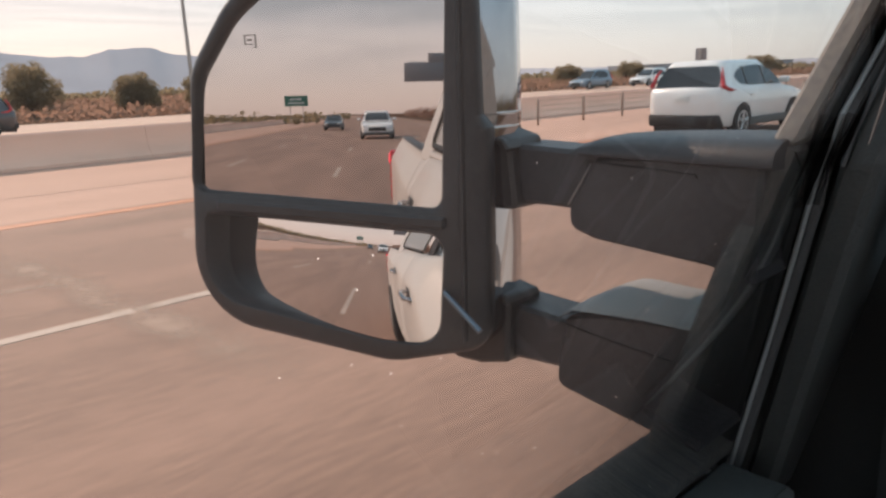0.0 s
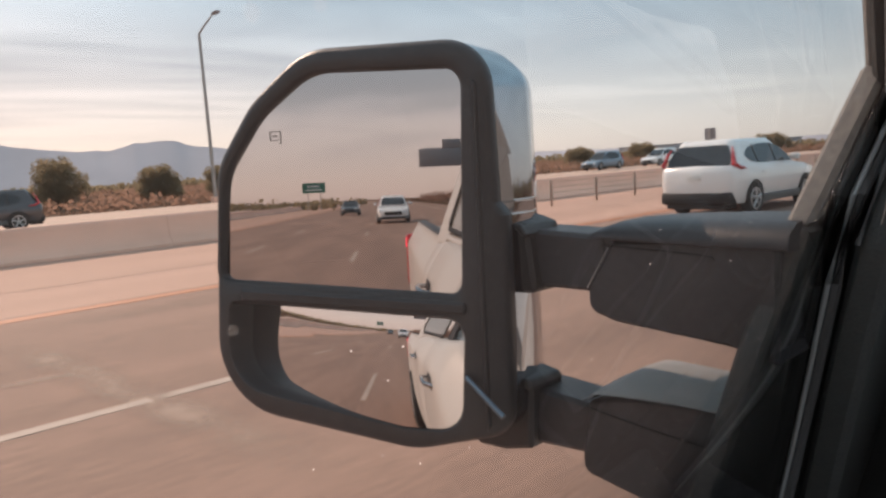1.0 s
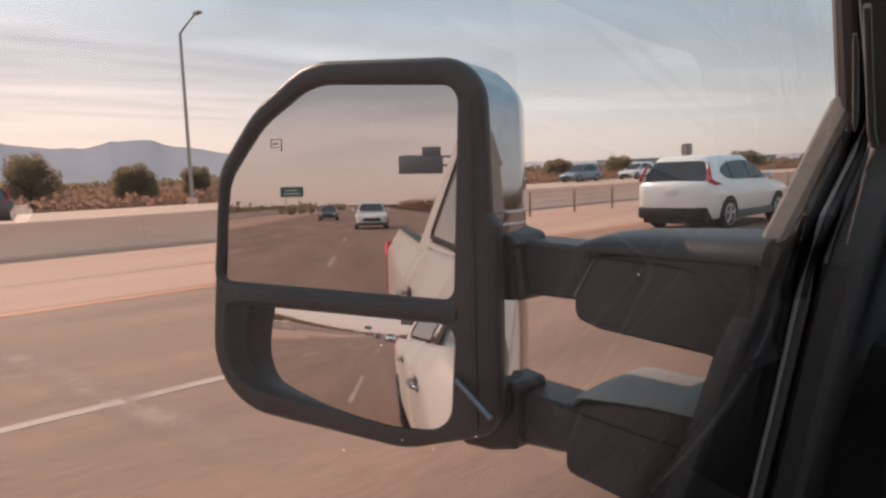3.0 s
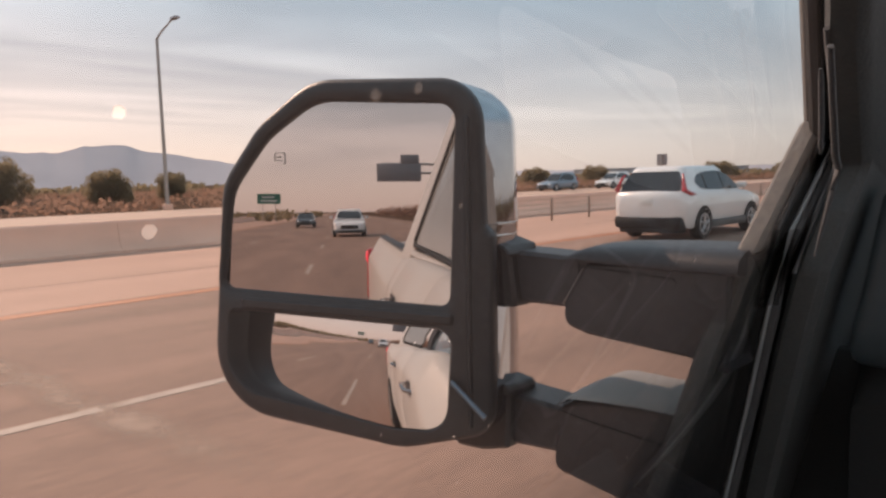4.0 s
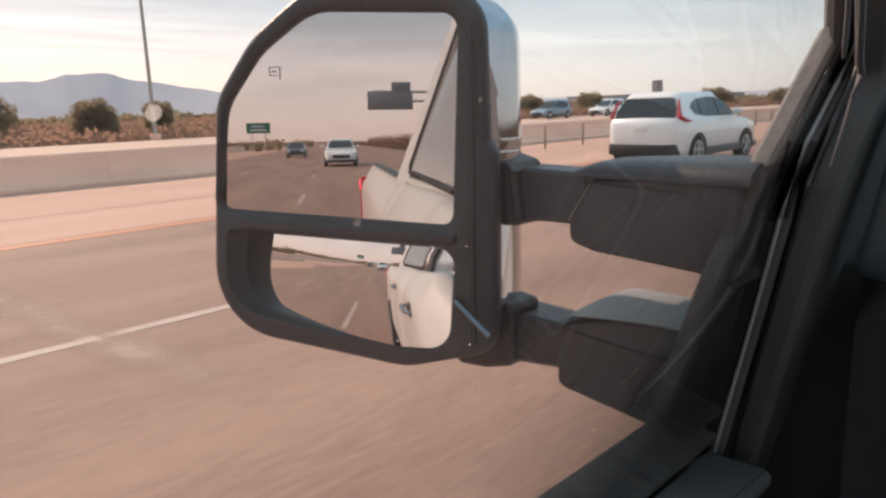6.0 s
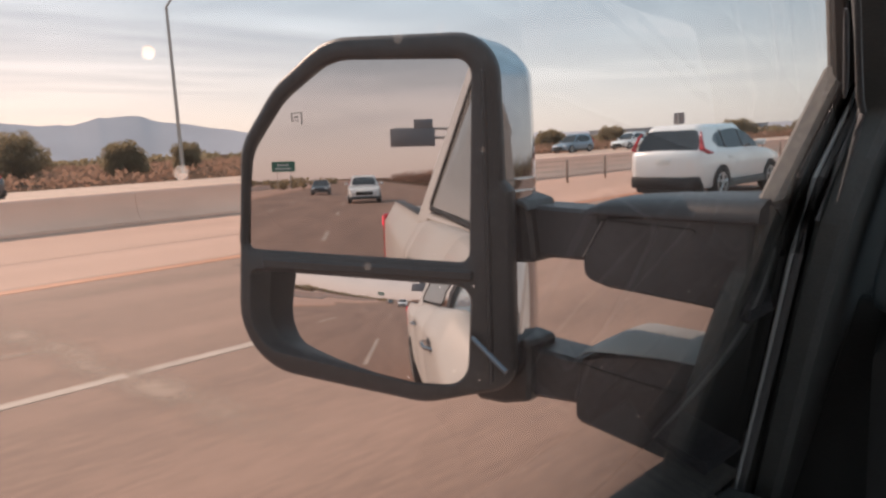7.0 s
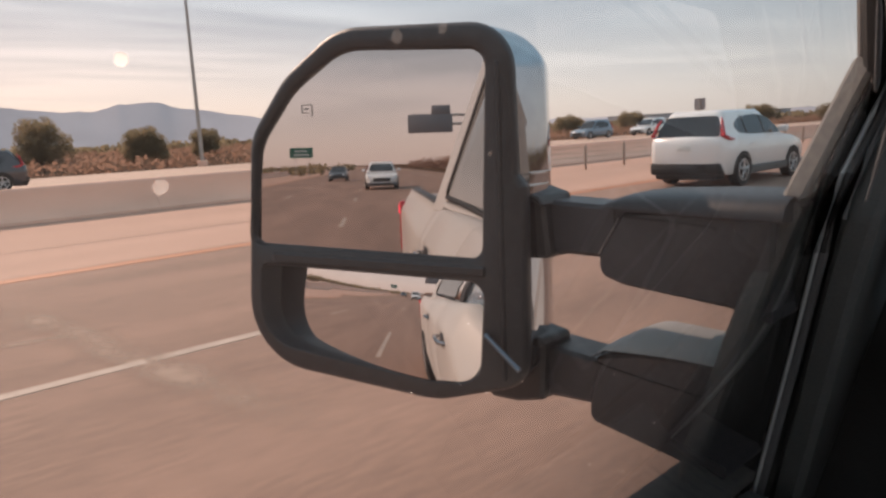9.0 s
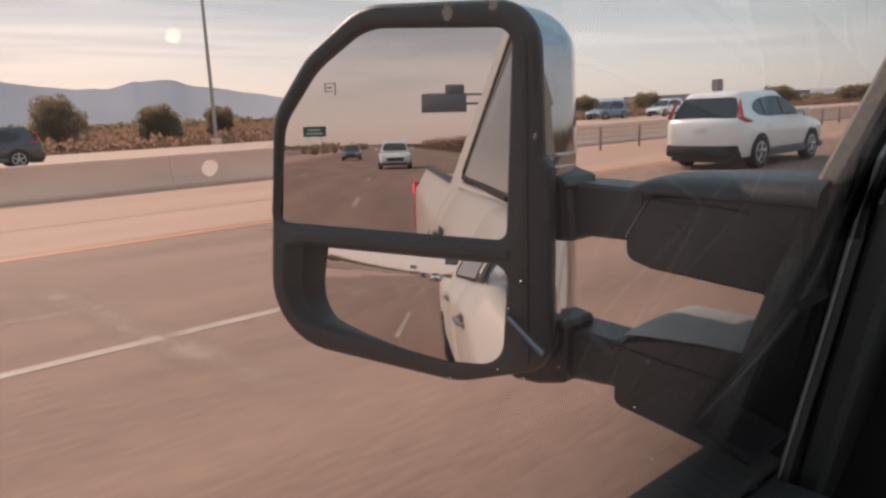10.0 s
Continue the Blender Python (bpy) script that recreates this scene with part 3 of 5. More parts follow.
# ---- roadside furniture ----
def street_lamp(place, height=11.0, reach=2.4, label="tall thin grey street lamp with a curved arm"):
    ob = thing("street_lamp", place, label=label, category="street lamp", group="street lamps")
    p = Vector(place)
    part("base", rbox(p + Vector((-0.25, -0.25, 0)), p + Vector((0.25, 0.25, 0.5)), 0.03), barrier_mat, ob)
    part("pole", tube([p + Vector((0, 0, 0.5)), p + Vector((0, 0, height * 0.93))], [0.13, 0.09], 10), steel, ob)
    arm = [p + Vector((0, 0, height * 0.93))] + [p + Vector((reach * math.sin(w) ** 1.2, 0, height * 0.93 + 0.07 * height * math.sin(w))) for w in (0.3, 0.6, 0.9, 1.2, 1.5)]
    part("arm", tube(arm, [0.07, 0.06, 0.055, 0.05, 0.045, 0.045], 8), steel, ob)
    tip = arm[-1]
    part("lamp_head", rbox(tip + Vector((-0.1, -0.16, -0.09)), tip + Vector((0.65, 0.16, 0.07)), 0.05), grey_sign, ob)
    return ob


street_lamp((*polar(66.4, 48)[:2], -0.12), 11.6, 2.4)


def road_sign(place, width, height, low, face, name, label, posts=2, bars=True, facing=1):
    ob = thing(name, place, label=label, category="road sign")
    p = Vector(place)
    for k in range(posts):
        dx = (k - (posts - 1) / 2) * width * 0.55
        part("post", tube([p + Vector((dx, 0, 0)), p + Vector((dx, 0, low + height))], 0.06, 8), steel, ob)
    panel = part("panel", slab(rpoly([(p.x - width / 2, p.z + low, 0.08), (p.x + width / 2, p.z + low, 0.08), (p.x + width / 2, p.z + low + height, 0.08), (p.x - width / 2, p.z + low + height, 0.08)], 3), "y", p.y + facing * 0.07, p.y + facing * 0.13, 0.01), face, ob)
    if bars:
        for k in range(2):
            z = p.z + low + height * (0.3 + 0.36 * k)
            part("lettering_bar", rbox((p.x - width * (0.34 - 0.06 * k), p.y + facing * 0.13, z - height * 0.07), (p.x + width * (0.34 - 0.1 * k), p.y + facing * 0.136, z + height * 0.07), 0), bar_mat, panel)
    return ob


road_sign((-12.0, -112, 0), 3.6, 1.6, 2.9, green_sign, "guide_sign", "green road guide sign on two posts over the median", facing=1)
road_sign((*polar(27.6, 46)[:2], -0.12), 0.7, 0.7, 2.1, grey_sign, "small_sign", "small grey roadside sign on a single post", posts=1, bars=False)

gantry = thing("overhead_sign", (11.4, -70, 0), label="grey overhead freeway sign hung from a roadside mast", category="road sign")
part("mast", tube([(11.4, -70, 0), (11.4, -70, 7.2)], [0.24, 0.2], 12), steel, gantry)
for z in (5.3, 6.2):
    part("arm", tube([(11.4, -70, z), (3.4, -70, z + 0.1)], 0.12, 8), steel, gantry)
part("panel", rbox((2.9, -69.8, 4.5), (7.4, -69.65, 6.3), 0.02), grey_sign, gantry)
part("panel", rbox((5.3, -69.8, 6.32), (7.2, -69.65, 7.2), 0.02), grey_sign, gantry)


def warehouse(place, size, label):
    ob = thing("warehouse", place, label=label, category="building")
    p = Vector(place)
    x, y, z = size
    wall = part("wall", rbox(p + Vector((-x / 2, -y / 2, 0)), p + Vector((x / 2, y / 2, z)), 0.05), building_mat, ob)
    part("roof", slab([(p.x - x / 2 - 0.5, p.y - y / 2 - 0.5), (p.x + x / 2 + 0.5, p.y - y / 2 - 0.5), (p.x + x / 2 + 0.5, p.y + y / 2 + 0.5), (p.x - x / 2 - 0.5, p.y + y / 2 + 0.5)], "z", p.z + z, p.z + z + 0.5, 0.1), building_mat, ob)
    for k in range(6):
        yy = p.y - y / 2 + y * (k + 0.5) / 6
        part("window", rbox((p.x + x / 2, yy - 1.2, p.z + z * 0.5), (p.x + x / 2 + 0.06, yy + 1.2, p.z + z * 0.75), 0), car_glass, wall)
    return ob


warehouse((-205, 360, -0.12), (40, 60, 4.2), "long low grey warehouse far behind the brush")
warehouse((-150, 330, -0.12), (26, 40, 3.6), "pale low warehouse far behind the brush")


# ---- vehicles on the road ----
def vehicle(name, label, paint, length=4.55, width=1.82, height=1.66, belt=1.02, hatch=True, group=""):
    """A car about its own origin, its front towards +y; wheels on z = 0."""
    ob = thing(name, (0, 0, 0), label=label, category="car", group=group)
    L, hw = length / 2, width / 2
    # lower body: stations from tail to nose
    stations = [(-L, 0.72, 0.52, belt - 0.16), (-L + 0.03, 0.84, 0.42, belt - 0.07), (-L + 0.10, 0.92, 0.34, belt - 0.01), (-L + 0.22, 0.965, 0.29, belt + 0.02), (-L + 0.42, 0.988, 0.27, belt + 0.02), (-L * 0.45, 1.0, 0.24, belt), (0, 1.0, 0.23, belt - 0.02), (L * 0.36, 1.0, 0.24, belt - 0.04), (L * 0.62, 0.985, 0.25, belt - 0.10), (L - 0.22, 0.93, 0.27, belt - 0.22), (L - 0.04, 0.82, 0.34, belt - 0.32), (L, 0.72, 0.44, belt - 0.42)]
    rings = []
    for y, k, lo, hi in stations:
        w = hw * k
        mid = (lo + hi) / 2
        rings.append([(-w * 0.90, y, lo), (-w * 0.97, y, lo + 0.12), (-w, y, mid), (-w * 0.985, y, hi - 0.1), (-w * 0.93, y, hi), (0, y, hi + 0.015), (w * 0.93, y, hi), (w * 0.985, y, hi - 0.1), (w, y, mid), (w * 0.97, y, lo + 0.12), (w * 0.90, y, lo)])
    body = part("body", loft(rings), paint, ob, smooth=50)
    # cabin
    tail, nose = (-L + 0.12, L * 0.42) if hatch else (-L + 0.75, L * 0.36)
    rt, rn = (-L + 0.42, L * 0.06) if hatch else (-L + 1.35, L * 0.02)
    bw, rw = hw * 0.93, hw * 0.72

    def ring(s):
        w, y0, y1 = bw + (rw - bw) * s, tail + (rt - tail) * s, nose + (rn - nose) * s
        z = belt - 0.03 + (height - 0.05 - belt) * s
        return [(p[0], p[1], z) for p in rpoly([(-w, y0, 0.22), (w, y0, 0.22), (w, y1, 0.24), (-w, y1, 0.24)], 6)]
    roof_ring = ring(1.0)
    cab = part("cabin", loft([ring(0), ring(0.5), roof_ring, [(p[0] * 0.9, rt + (rn - rt) * 0.04 + (p[1] - rt) * 0.92, height) for p in roof_ring]]), paint, ob, smooth=50)

    def side(y, s, sign, out=0.006):
        w = bw + (rw - bw) * s
        return (sign * (w + out), y, belt - 0.03 + (height - 0.05 - belt) * s)
    for sign in (-1, 1):
        if hatch:   # one dark band of side glass, drawn to a point at both ends
            band = [(tail + 0.62, 0.42), (tail + 0.80, 0.16), (tail + 1.3, 0.08), (nose - 0.30, 0.06), (nose - 0.22, 0.12), (nose - 0.62, 0.66), (rn - 0.16, 0.88), (rn - 0.5, 0.93), (tail + 1.35, 0.90), (tail + 0.85, 0.76), (tail + 0.66, 0.56)]
            glass = part("side_window", loft([[side(y, s, sign, -0.02) for y, s in band], [side(y, s, sign) for y, s in band]]), car_glass, cab)
            for y in (tail + 1.12, tail + 2.02):
                part("pillar", loft([[side(y - 0.03, 0.08, sign, o), side(y + 0.03, 0.08, sign, o), side(y - 0.01, 0.91, sign, o), side(y - 0.07, 0.91, sign, o)] for o in (0.0, 0.009)]), rubber, glass)
            part("door_handle", rbox((sign * hw * 0.985 - 0.03, tail + 1.15, belt - 0.2), (sign * hw * 0.985 + 0.03, tail + 1.36, belt - 0.165), 0.012), paint, body)
            part("sill_cladding", rbox((sign * hw * 0.93 - 0.06, -L + 1.3, 0.24), (sign * hw * 0.93 + 0.075, L - 1.25, 0.42), 0.03), interior_black, body)
        else:
            for y0, y1, s0, s1 in ((tail + 0.45, tail + 1.25, 0.1, 0.9), (tail + 1.3, nose - 0.36, 0.08, 0.9)):
                lean = 0.0 if y1 < nose - 0.5 else -0.62
                front = y0 + (0.45 if y0 < tail + 0.8 else 0.0)
                quad = ((y0, s0), (y1, s0), (y1 + lean, s1), (front, s1))
                part("side_window", loft([[side(y, s, sign, -0.02) for y, s in quad], [side(y, s, sign) for y, s in quad]]), car_glass, cab)
        part("side_mirror", rbox((sign * hw - 0.02 if sign > 0 else -hw - 0.2, nose - 0.55, belt + 0.02), (hw + 0.2 if sign > 0 else -hw + 0.02, nose - 0.38, belt + 0.16), 0.04), paint, ob)
        # lamps
        if hatch:
            part("tail_light", tube([(sign * (rw * 0.75 + bw * 0.25), tail + (rt - tail) * 0.72 - 0.02, belt + (height - belt) * 0.70), (sign * (bw + rw) / 2, tail + (rt - tail) * 0.45 - 0.02, (belt + height) / 2), (sign * (bw - 0.03), tail + 0.03, belt + 0.03), (sign * (hw * 0.965), -L + 0.30, belt - 0.05), (sign * (hw * 0.985), -L + 0.55, belt - 0.07)], [0.018, 0.036, 0.060, 0.045, 0.012], 10), red_lens, ob)
        else:
            part("tail_light", rbox((sign * hw * 0.62 - 0.16, -L - 0.015, belt - 0.3), (sign * hw * 0.62 + 0.16, -L + 0.1, belt - 0.12), 0.03), red_lens, ob)
        part("headlight", rbox((sign * hw * 0.66 - 0.2, L - 0.24, belt - 0.43), (sign * hw * 0.66 + 0.16, L - 0.03, belt - 0.27), 0.04), clear_lens, ob)
        for y in (-L + 0.95, L - 0.92):
            wheel = []
            cx = sign * (hw - 0.10)
            for off, r in ((-0.1, 0.30), (-0.11, 0.33), (-0.085, 0.345), (0.085, 0.345), (0.11, 0.33), (0.1, 0.30), (0.1, 0.22)):
                wheel.append([(cx + sign * off, y + r * math.cos(w), 0.345 + r * math.sin(w)) for w in (2 * math.pi * j / 28 for j in range(28))])
            tyre = part("wheel", loft(wheel), tyre_rubber, ob)
            rim = bmesh.new()
            tube([(cx + sign * 0.09, y, 0.345), (cx + sign * 0.115, y, 0.345)], 0.06, 12, rim)
            for j in range(5):
                w = 2 * math.pi * j / 5 + 0.3
                tube([(cx + sign * 0.108, y + 0.04 * math.cos(w), 0.345 + 0.04 * math.sin(w)), (cx + sign * 0.108, y + 0.225 * math.cos(w), 0.345 + 0.225 * math.sin(w))], [0.035, 0.028], 6, rim)
            loft([[(cx + sign * o, y + r * math.cos(w), 0.345 + r * math.sin(w)) for w in (2 * math.pi * j / 28 for j in range(28))] for o, r in ((0.1, 0.245), (0.118, 0.24), (0.118, 0.215), (0.1, 0.21))], False, False, rim)
            part("rim", rim, alloy, tyre)
            arch = [(cx + sign * 0.108, y + 0.40 * math.cos(w), 0.36 + 0.40 * math.sin(w)) for w in (math.pi * j / 14 for j in range(15))]
            arch2 = [(cx + sign * 0.108, y + 0.34 * math.cos(w), 0.345 + 0.34 * math.sin(w)) for w in (math.pi * j / 14 for j in range(15))]
            part("wheel_arch", loft([arch2, arch, [(p[0] - sign * 0.1, p[1], p[2]) for p in arch]], False, False, closed=False), rubber, ob)
    # rear and front glass
    def end(x, s, rear, out):
        y = (tail + (rt - tail) * s - out) if rear else (nose + (rn - nose) * s + out)
        return (x * (bw + (rw - bw) * s), y, belt - 0.03 + (height - 0.05 - belt) * s)
    for rear, s0, s1, nm in ((True, 0.03, 0.93, "rear_window"), (False, 0.06, 0.94, "windshield")):
        wide = 0.92 if rear and hatch else 0.87
        shape = rpoly([(-wide + 0.06, s0, 0.12), (wide - 0.06, s0, 0.12), (wide, s1 * 0.45, 0.1), (wide - 0.05, s1, 0.14), (-wide + 0.05, s1, 0.14), (-wide, s1 * 0.45, 0.1)], 4)
        inner, loop = ([end(x, s, rear, out) for x, s in shape] for out in (-0.02, 0.008))
        part(nm, loft([inner, loop]), car_glass, cab)
    part("rear_bumper", rbox((-hw * 0.9, -L - 0.02, 0.27), (hw * 0.9, -L + 0.34, 0.55), 0.07), rubber, ob)
    part("rear_valance", rbox((-hw * 0.78, -L + 0.05, 0.17), (hw * 0.78, -L + 0.5, 0.32), 0.03), rubber, ob)
    part("front_bumper", rbox((-hw * 0.9, L - 0.25, 0.24), (hw * 0.9, L + 0.04, 0.42), 0.05), interior_grey, ob)
    part("grille", rbox((-hw * 0.52, L - 0.2, belt - 0.60), (hw * 0.52, L + 0.02, belt - 0.38), 0.03), rubber, ob)
    part("lower_intake", rbox((-hw * 0.7, L - 0.2, 0.26), (hw * 0.7, L + 0.045, 0.38), 0.02), rubber, ob)
    part("number_plate", rbox((-0.16, -L - 0.02, belt - 0.3), (0.16, -L + 0.06, belt - 0.16), 0.005), bar_mat, ob)
    return ob


suv = vehicle("passing_suv", "white compact SUV with tall red tail lights in the carpool lane", white_paint, 4.55, 1.84, 1.66, 1.10)
suv.location = (-7.85, 16.6, 0)
follower = vehicle("following_suv", "white SUV driving behind in the same lane", white_paint, 4.8, 1.98, 1.66, 1.08)
follower.location = (-0.2, -43.0, 0)
behind = vehicle("dark_sedan", "dark sedan far behind in the carpool lane", dark_paint, 4.7, 1.82, 1.45, 0.95, hatch=False)
behind.location = (-4.2, -70.0, 0)
for place, paint, nm, lab in (((-40.0, 66.0, 0), white_paint, "oncoming_car", "white car on the opposite carriageway"), ((-32.5, 4.2, 0), dark_paint, "oncoming_suv", "dark SUV on the opposite carriageway"), ((-41.5, 58.0, 0), blue_paint, "oncoming_van", "pale blue van on the opposite carriageway")):
    car = vehicle(nm, lab, paint, 4.9, 1.9, {"oncoming_car": 1.75, "oncoming_suv": 1.6, "oncoming_van": 1.8}[nm], 1.0)
    car.location, car.rotation_euler = place, (0, 0, math.pi)


# ---- the pickup that carries the camera ----
truck = thing("pickup_truck", (0.5, -0.8, 0), label="beige-white crew-cab pickup truck with black towing mirrors", category="pickup truck")
NORMAL = Vector((0.4468, -0.8945, 0.0163)).normalized()
ACROSS = Vector((0.8946, 0.4468, 0.0)).normalized()
ABOVE = ACROSS.cross(-NORMAL).normalized()
CORNER = Vector((-0.5020, 0.4717, 1.3843))
to_mirror = Matrix(((ACROSS.x, -NORMAL.x, ABOVE.x, CORNER.x), (ACROSS.y, -NORMAL.y, ABOVE.y, CORNER.y), (ACROSS.z, -NORMAL.z, ABOVE.z, CORNER.z), (0, 0, 0, 1)))


def mirror_bm(bm):
    bmesh.ops.transform(bm, matrix=to_mirror, verts=bm.verts)
    return bm


def at_depth(loop, d):
    return [(p[0], d, p[1]) for p in loop]


outer = rpoly([(-0.3125, -0.137, 0.085), (-0.06, -0.170, 0.09), (0.0500, -0.143, 0.035), (0.0510, 0.074, 0.006), (0.0425, 0.086, 0.006), (0.0405, 0.242, 0.05), (-0.160, 0.2530, 0.08), (-0.2315, 0.2050, 0.11), (-0.2845, 0.139, 0.07)], 8)
upper = rpoly([(-0.2905, 0.0115, 0.012), (0.0005, -0.0035, 0.014), (0.0115, 0.2155, 0.02), (-0.158, 0.2280, 0.07), (-0.2235, 0.1870, 0.10), (-0.2725, 0.128, 0.06)], 8)
lower = rpoly([(-0.2780, -0.0163, 0.008), (0.0015, -0.0305, 0.018), (-0.0075, -0.1415, 0.026), (-0.07, -0.1420, 0.1), (-0.2860, -0.1090, 0.06)], 8)


def bezel_edge(v):
    return 0.0508 if v < 0.074 else 0.0418 if v > 0.086 else 0.0508 - 0.009 * (v - 0.074) / 0.012


capped = [(p[0] * (0.0595 / bezel_edge(p[1])) if p[0] > 0 else p[0], p[1]) for p in outer]

FACE = -0.009
# back shell: bright cap that wraps the housing
straight = [(min(p[0], 0.0412 + 0.011 * min(1.0, max(0.0, (0.085 - p[1]) / 0.05))), p[1]) for p in outer]
cap_rings = [at_depth(straight, 0.004), at_depth(inset(capped, -0.001), 0.048), at_depth(inset(capped, 0.002), 0.085), at_depth(inset(capped, 0.016), 0.108), at_depth(inset(capped, 0.05), 0.122), at_depth(inset(capped, 0.085), 0.126)]
side_mirror = part("side_mirror", mirror_bm(loft(cap_rings, False, True)), chrome, truck, "chrome-capped towing mirror with black bezel and two arms")

# bezel: a frame with two openings
frame_bm = bmesh.new()
loops, edges = [], []
for loop in (inset(outer, 0.007), inset(upper, -0.004), inset(lower, -0.004)):
    vs = [frame_bm.verts.new(p) for p in at_depth(loop, FACE)]
    edges += [frame_bm.edges.new((vs[i - 1], vs[i])) for i in range(len(vs))]
    loops.append(vs)
bmesh.ops.triangle_fill(frame_bm, use_beauty=True, use_dissolve=False, edges=edges)


def wall(start, rings):
    prev = start
    for ring_pts in rings:
        now = [frame_bm.verts.new(p) for p in ring_pts]
        for i in range(len(now)):
            frame_bm.faces.new((prev[i - 1], prev[i], now[i], now[i - 1]))
        prev = now


wall(loops[0], [at_depth(inset(outer, 0.0025), FACE + 0.003), at_depth(outer, FACE + 0.009), at_depth(outer, 0.012)])
wall(loops[1], [at_depth(inset(upper, -0.001), FACE + 0.003), at_depth(upper, 0.004)])
wall(loops[2], [at_depth(inset(lower, -0.001), FACE + 0.004), at_depth(lower, 0.036)])
part("bezel", mirror_bm(frame_bm), black_plastic, side_mirror, "black textured plastic bezel", smooth=50)
# the raised rib between the glasses and the inner edge of the frame
rib = slab(rpoly([(-0.262, -0.0125, 0.004), (0.006, -0.0235, 0.004), (0.0065, -0.0105, 0.004), (-0.262, 0.0015, 0.004)], 3), "y", FACE - 0.004, FACE + 0.004, 0.003)
part("rib", mirror_bm(rib), black_plastic, side_mirror)
edge_rib = slab(rpoly([(0.0205, -0.14, 0.004), (0.0265, -0.136, 0.004), (0.0285, 0.2, 0.004), (0.0225, 0.205, 0.004)], 3), "y", FACE - 0.003, FACE + 0.004, 0.002)
part("rib", mirror_bm(edge_rib), black_plastic, side_mirror)

tilt = Matrix.Translation((-0.13, 0, 0.11)) @ pose(0, 0, 0, -0.45, 0, 0) @ Matrix.Translation((0.13, 0, -0.11))
pane = slab(inset(upper, -0.0015), "y", 0.0, 0.0025, 0.0008)
bmesh.ops.transform(pane, matrix=tilt, verts=pane.verts)
part("flat_glass", mirror_bm(pane), flat_mirror, side_mirror, "flat upper mirror glass reflecting the road behind")
mark = bmesh.new()
for lo, hi in (((-0.2135, 0.1712), (-0.1995, 0.1721)), ((-0.2135, 0.1622), (-0.2030, 0.1630)), ((-0.2135, 0.1622), (-0.2127, 0.1721)), ((-0.2003, 0.1585), (-0.1995, 0.1721)), ((-0.2100, 0.1660), (-0.2045, 0.1678)), ((-0.2025, 0.1585), (-0.1995, 0.1593))):
    rbox((lo[0], -0.0008, lo[1]), (hi[0], 0.0002, hi[1]), 0, bm=mark)
bmesh.ops.transform(mark, matrix=tilt, verts=mark.verts)
part("etched_symbol", mirror_bm(mark), etched, side_mirror, "small dark symbol etched in the glass")

# convex spotter glass: a patch of a sphere
SPOT_R, SPOT_U, SPOT_V = 0.706, -0.061, -0.1227
spot = bmesh.new()
core = resample(inset(lower, -0.0015), 0.006)
mid_u, mid_v = -0.115, -0.08
rows = []
for s in (0.0, 0.12, 0.25, 0.4, 0.55, 0.7, 0.85, 1.0):
    rows.append([(mid_u + (p[0] - mid_u) * max(s, 0.002), (lambda u, w: ((u - SPOT_U) ** 2 + (w - SPOT_V) ** 2) / (2 * SPOT_R))(mid_u + (p[0] - mid_u) * max(s, 0.002), mid_v + (p[1] - mid_v) * max(s, 0.002)) - 0.008, mid_v + (p[1] - mid_v) * max(s, 0.002)) for p in core])
loft(rows, True, False, spot)
part("spotter_glass", mirror_bm(spot), spot_mirror, side_mirror, "small convex spotter mirror glass", smooth=80)

# knuckles and telescoping arms
ARM = 0.53


def xz(name, corners, y0, y1, material, label="", r=0.004, seg=4):
    return part(name, slab(rpoly(corners, seg), "y", y0, y1, r), material, side_mirror, label)


def lid(stations, label, slope, material):
    """A rounded cover strip: x, lower edge and crown at each station; slope: how far its face leans back."""
    rings = []
    for x, zb, zt in stations:
        h = zt - zb
        rings.append([(x, ARM - 0.006, zb), (x, ARM - 0.012, zb + 0.08 * h), (x, ARM - 0.0125 + slope * 0.06, zb + 0.24 * h), (x, ARM - 0.010 + slope * 0.4, zb + 0.62 * h), (x, ARM + slope * 0.75, zb + 0.88 * h), (x, ARM + 0.014 + slope, zb + 0.97 * h), (x, ARM + 0.05 + slope * 0.7, zt), (x, ARM + 0.098, zt - 0.002), (x, ARM + 0.098, zb)])
    return part("arm_lid", loft(rings), material, side_mirror, label, smooth=60)


xz("knuckle", [(-0.52, 1.467, 0.01), (-0.485, 1.4535, 0.006), (-0.456, 1.4455, 0.006), (-0.4475, 1.378, 0.006), (-0.50, 1.374, 0.006), (-0.535, 1.40, 0.01)], ARM - 0.012, ARM + 0.04, black_plastic)
xz("knuckle_lip", [(-0.50, 1.4575, 0.004), (-0.4570, 1.4450, 0.008), (-0.4510, 1.4365, 0.004), (-0.4535, 1.4335, 0.002), (-0.464, 1.4400, 0.004), (-0.50, 1.4490, 0.003)], ARM - 0.018, ARM + 0.03, black_plastic, r=0.002)
xz("arm_tube", [(-0.47, 1.440, 0.006), (-0.37, 1.4365, 0.006), (-0.37, 1.3835, 0.006), (-0.47, 1.3825, 0.006)], ARM, ARM + 0.055, arm_plastic, "black telescoping mirror arm")
xz("arm_cover", [(-0.3905, 1.388, 0.004), (-0.362, 1.432, 0.004), (-0.217, 1.440, 0.004), (-0.217, 1.341, 0.004), (-0.253, 1.352, 0.03), (-0.362, 1.359, 0.03), (-0.3905, 1.3665, 0.012)], ARM - 0.004, ARM + 0.10, arm_plastic, "textured black cover of the upper arm", r=0.003)
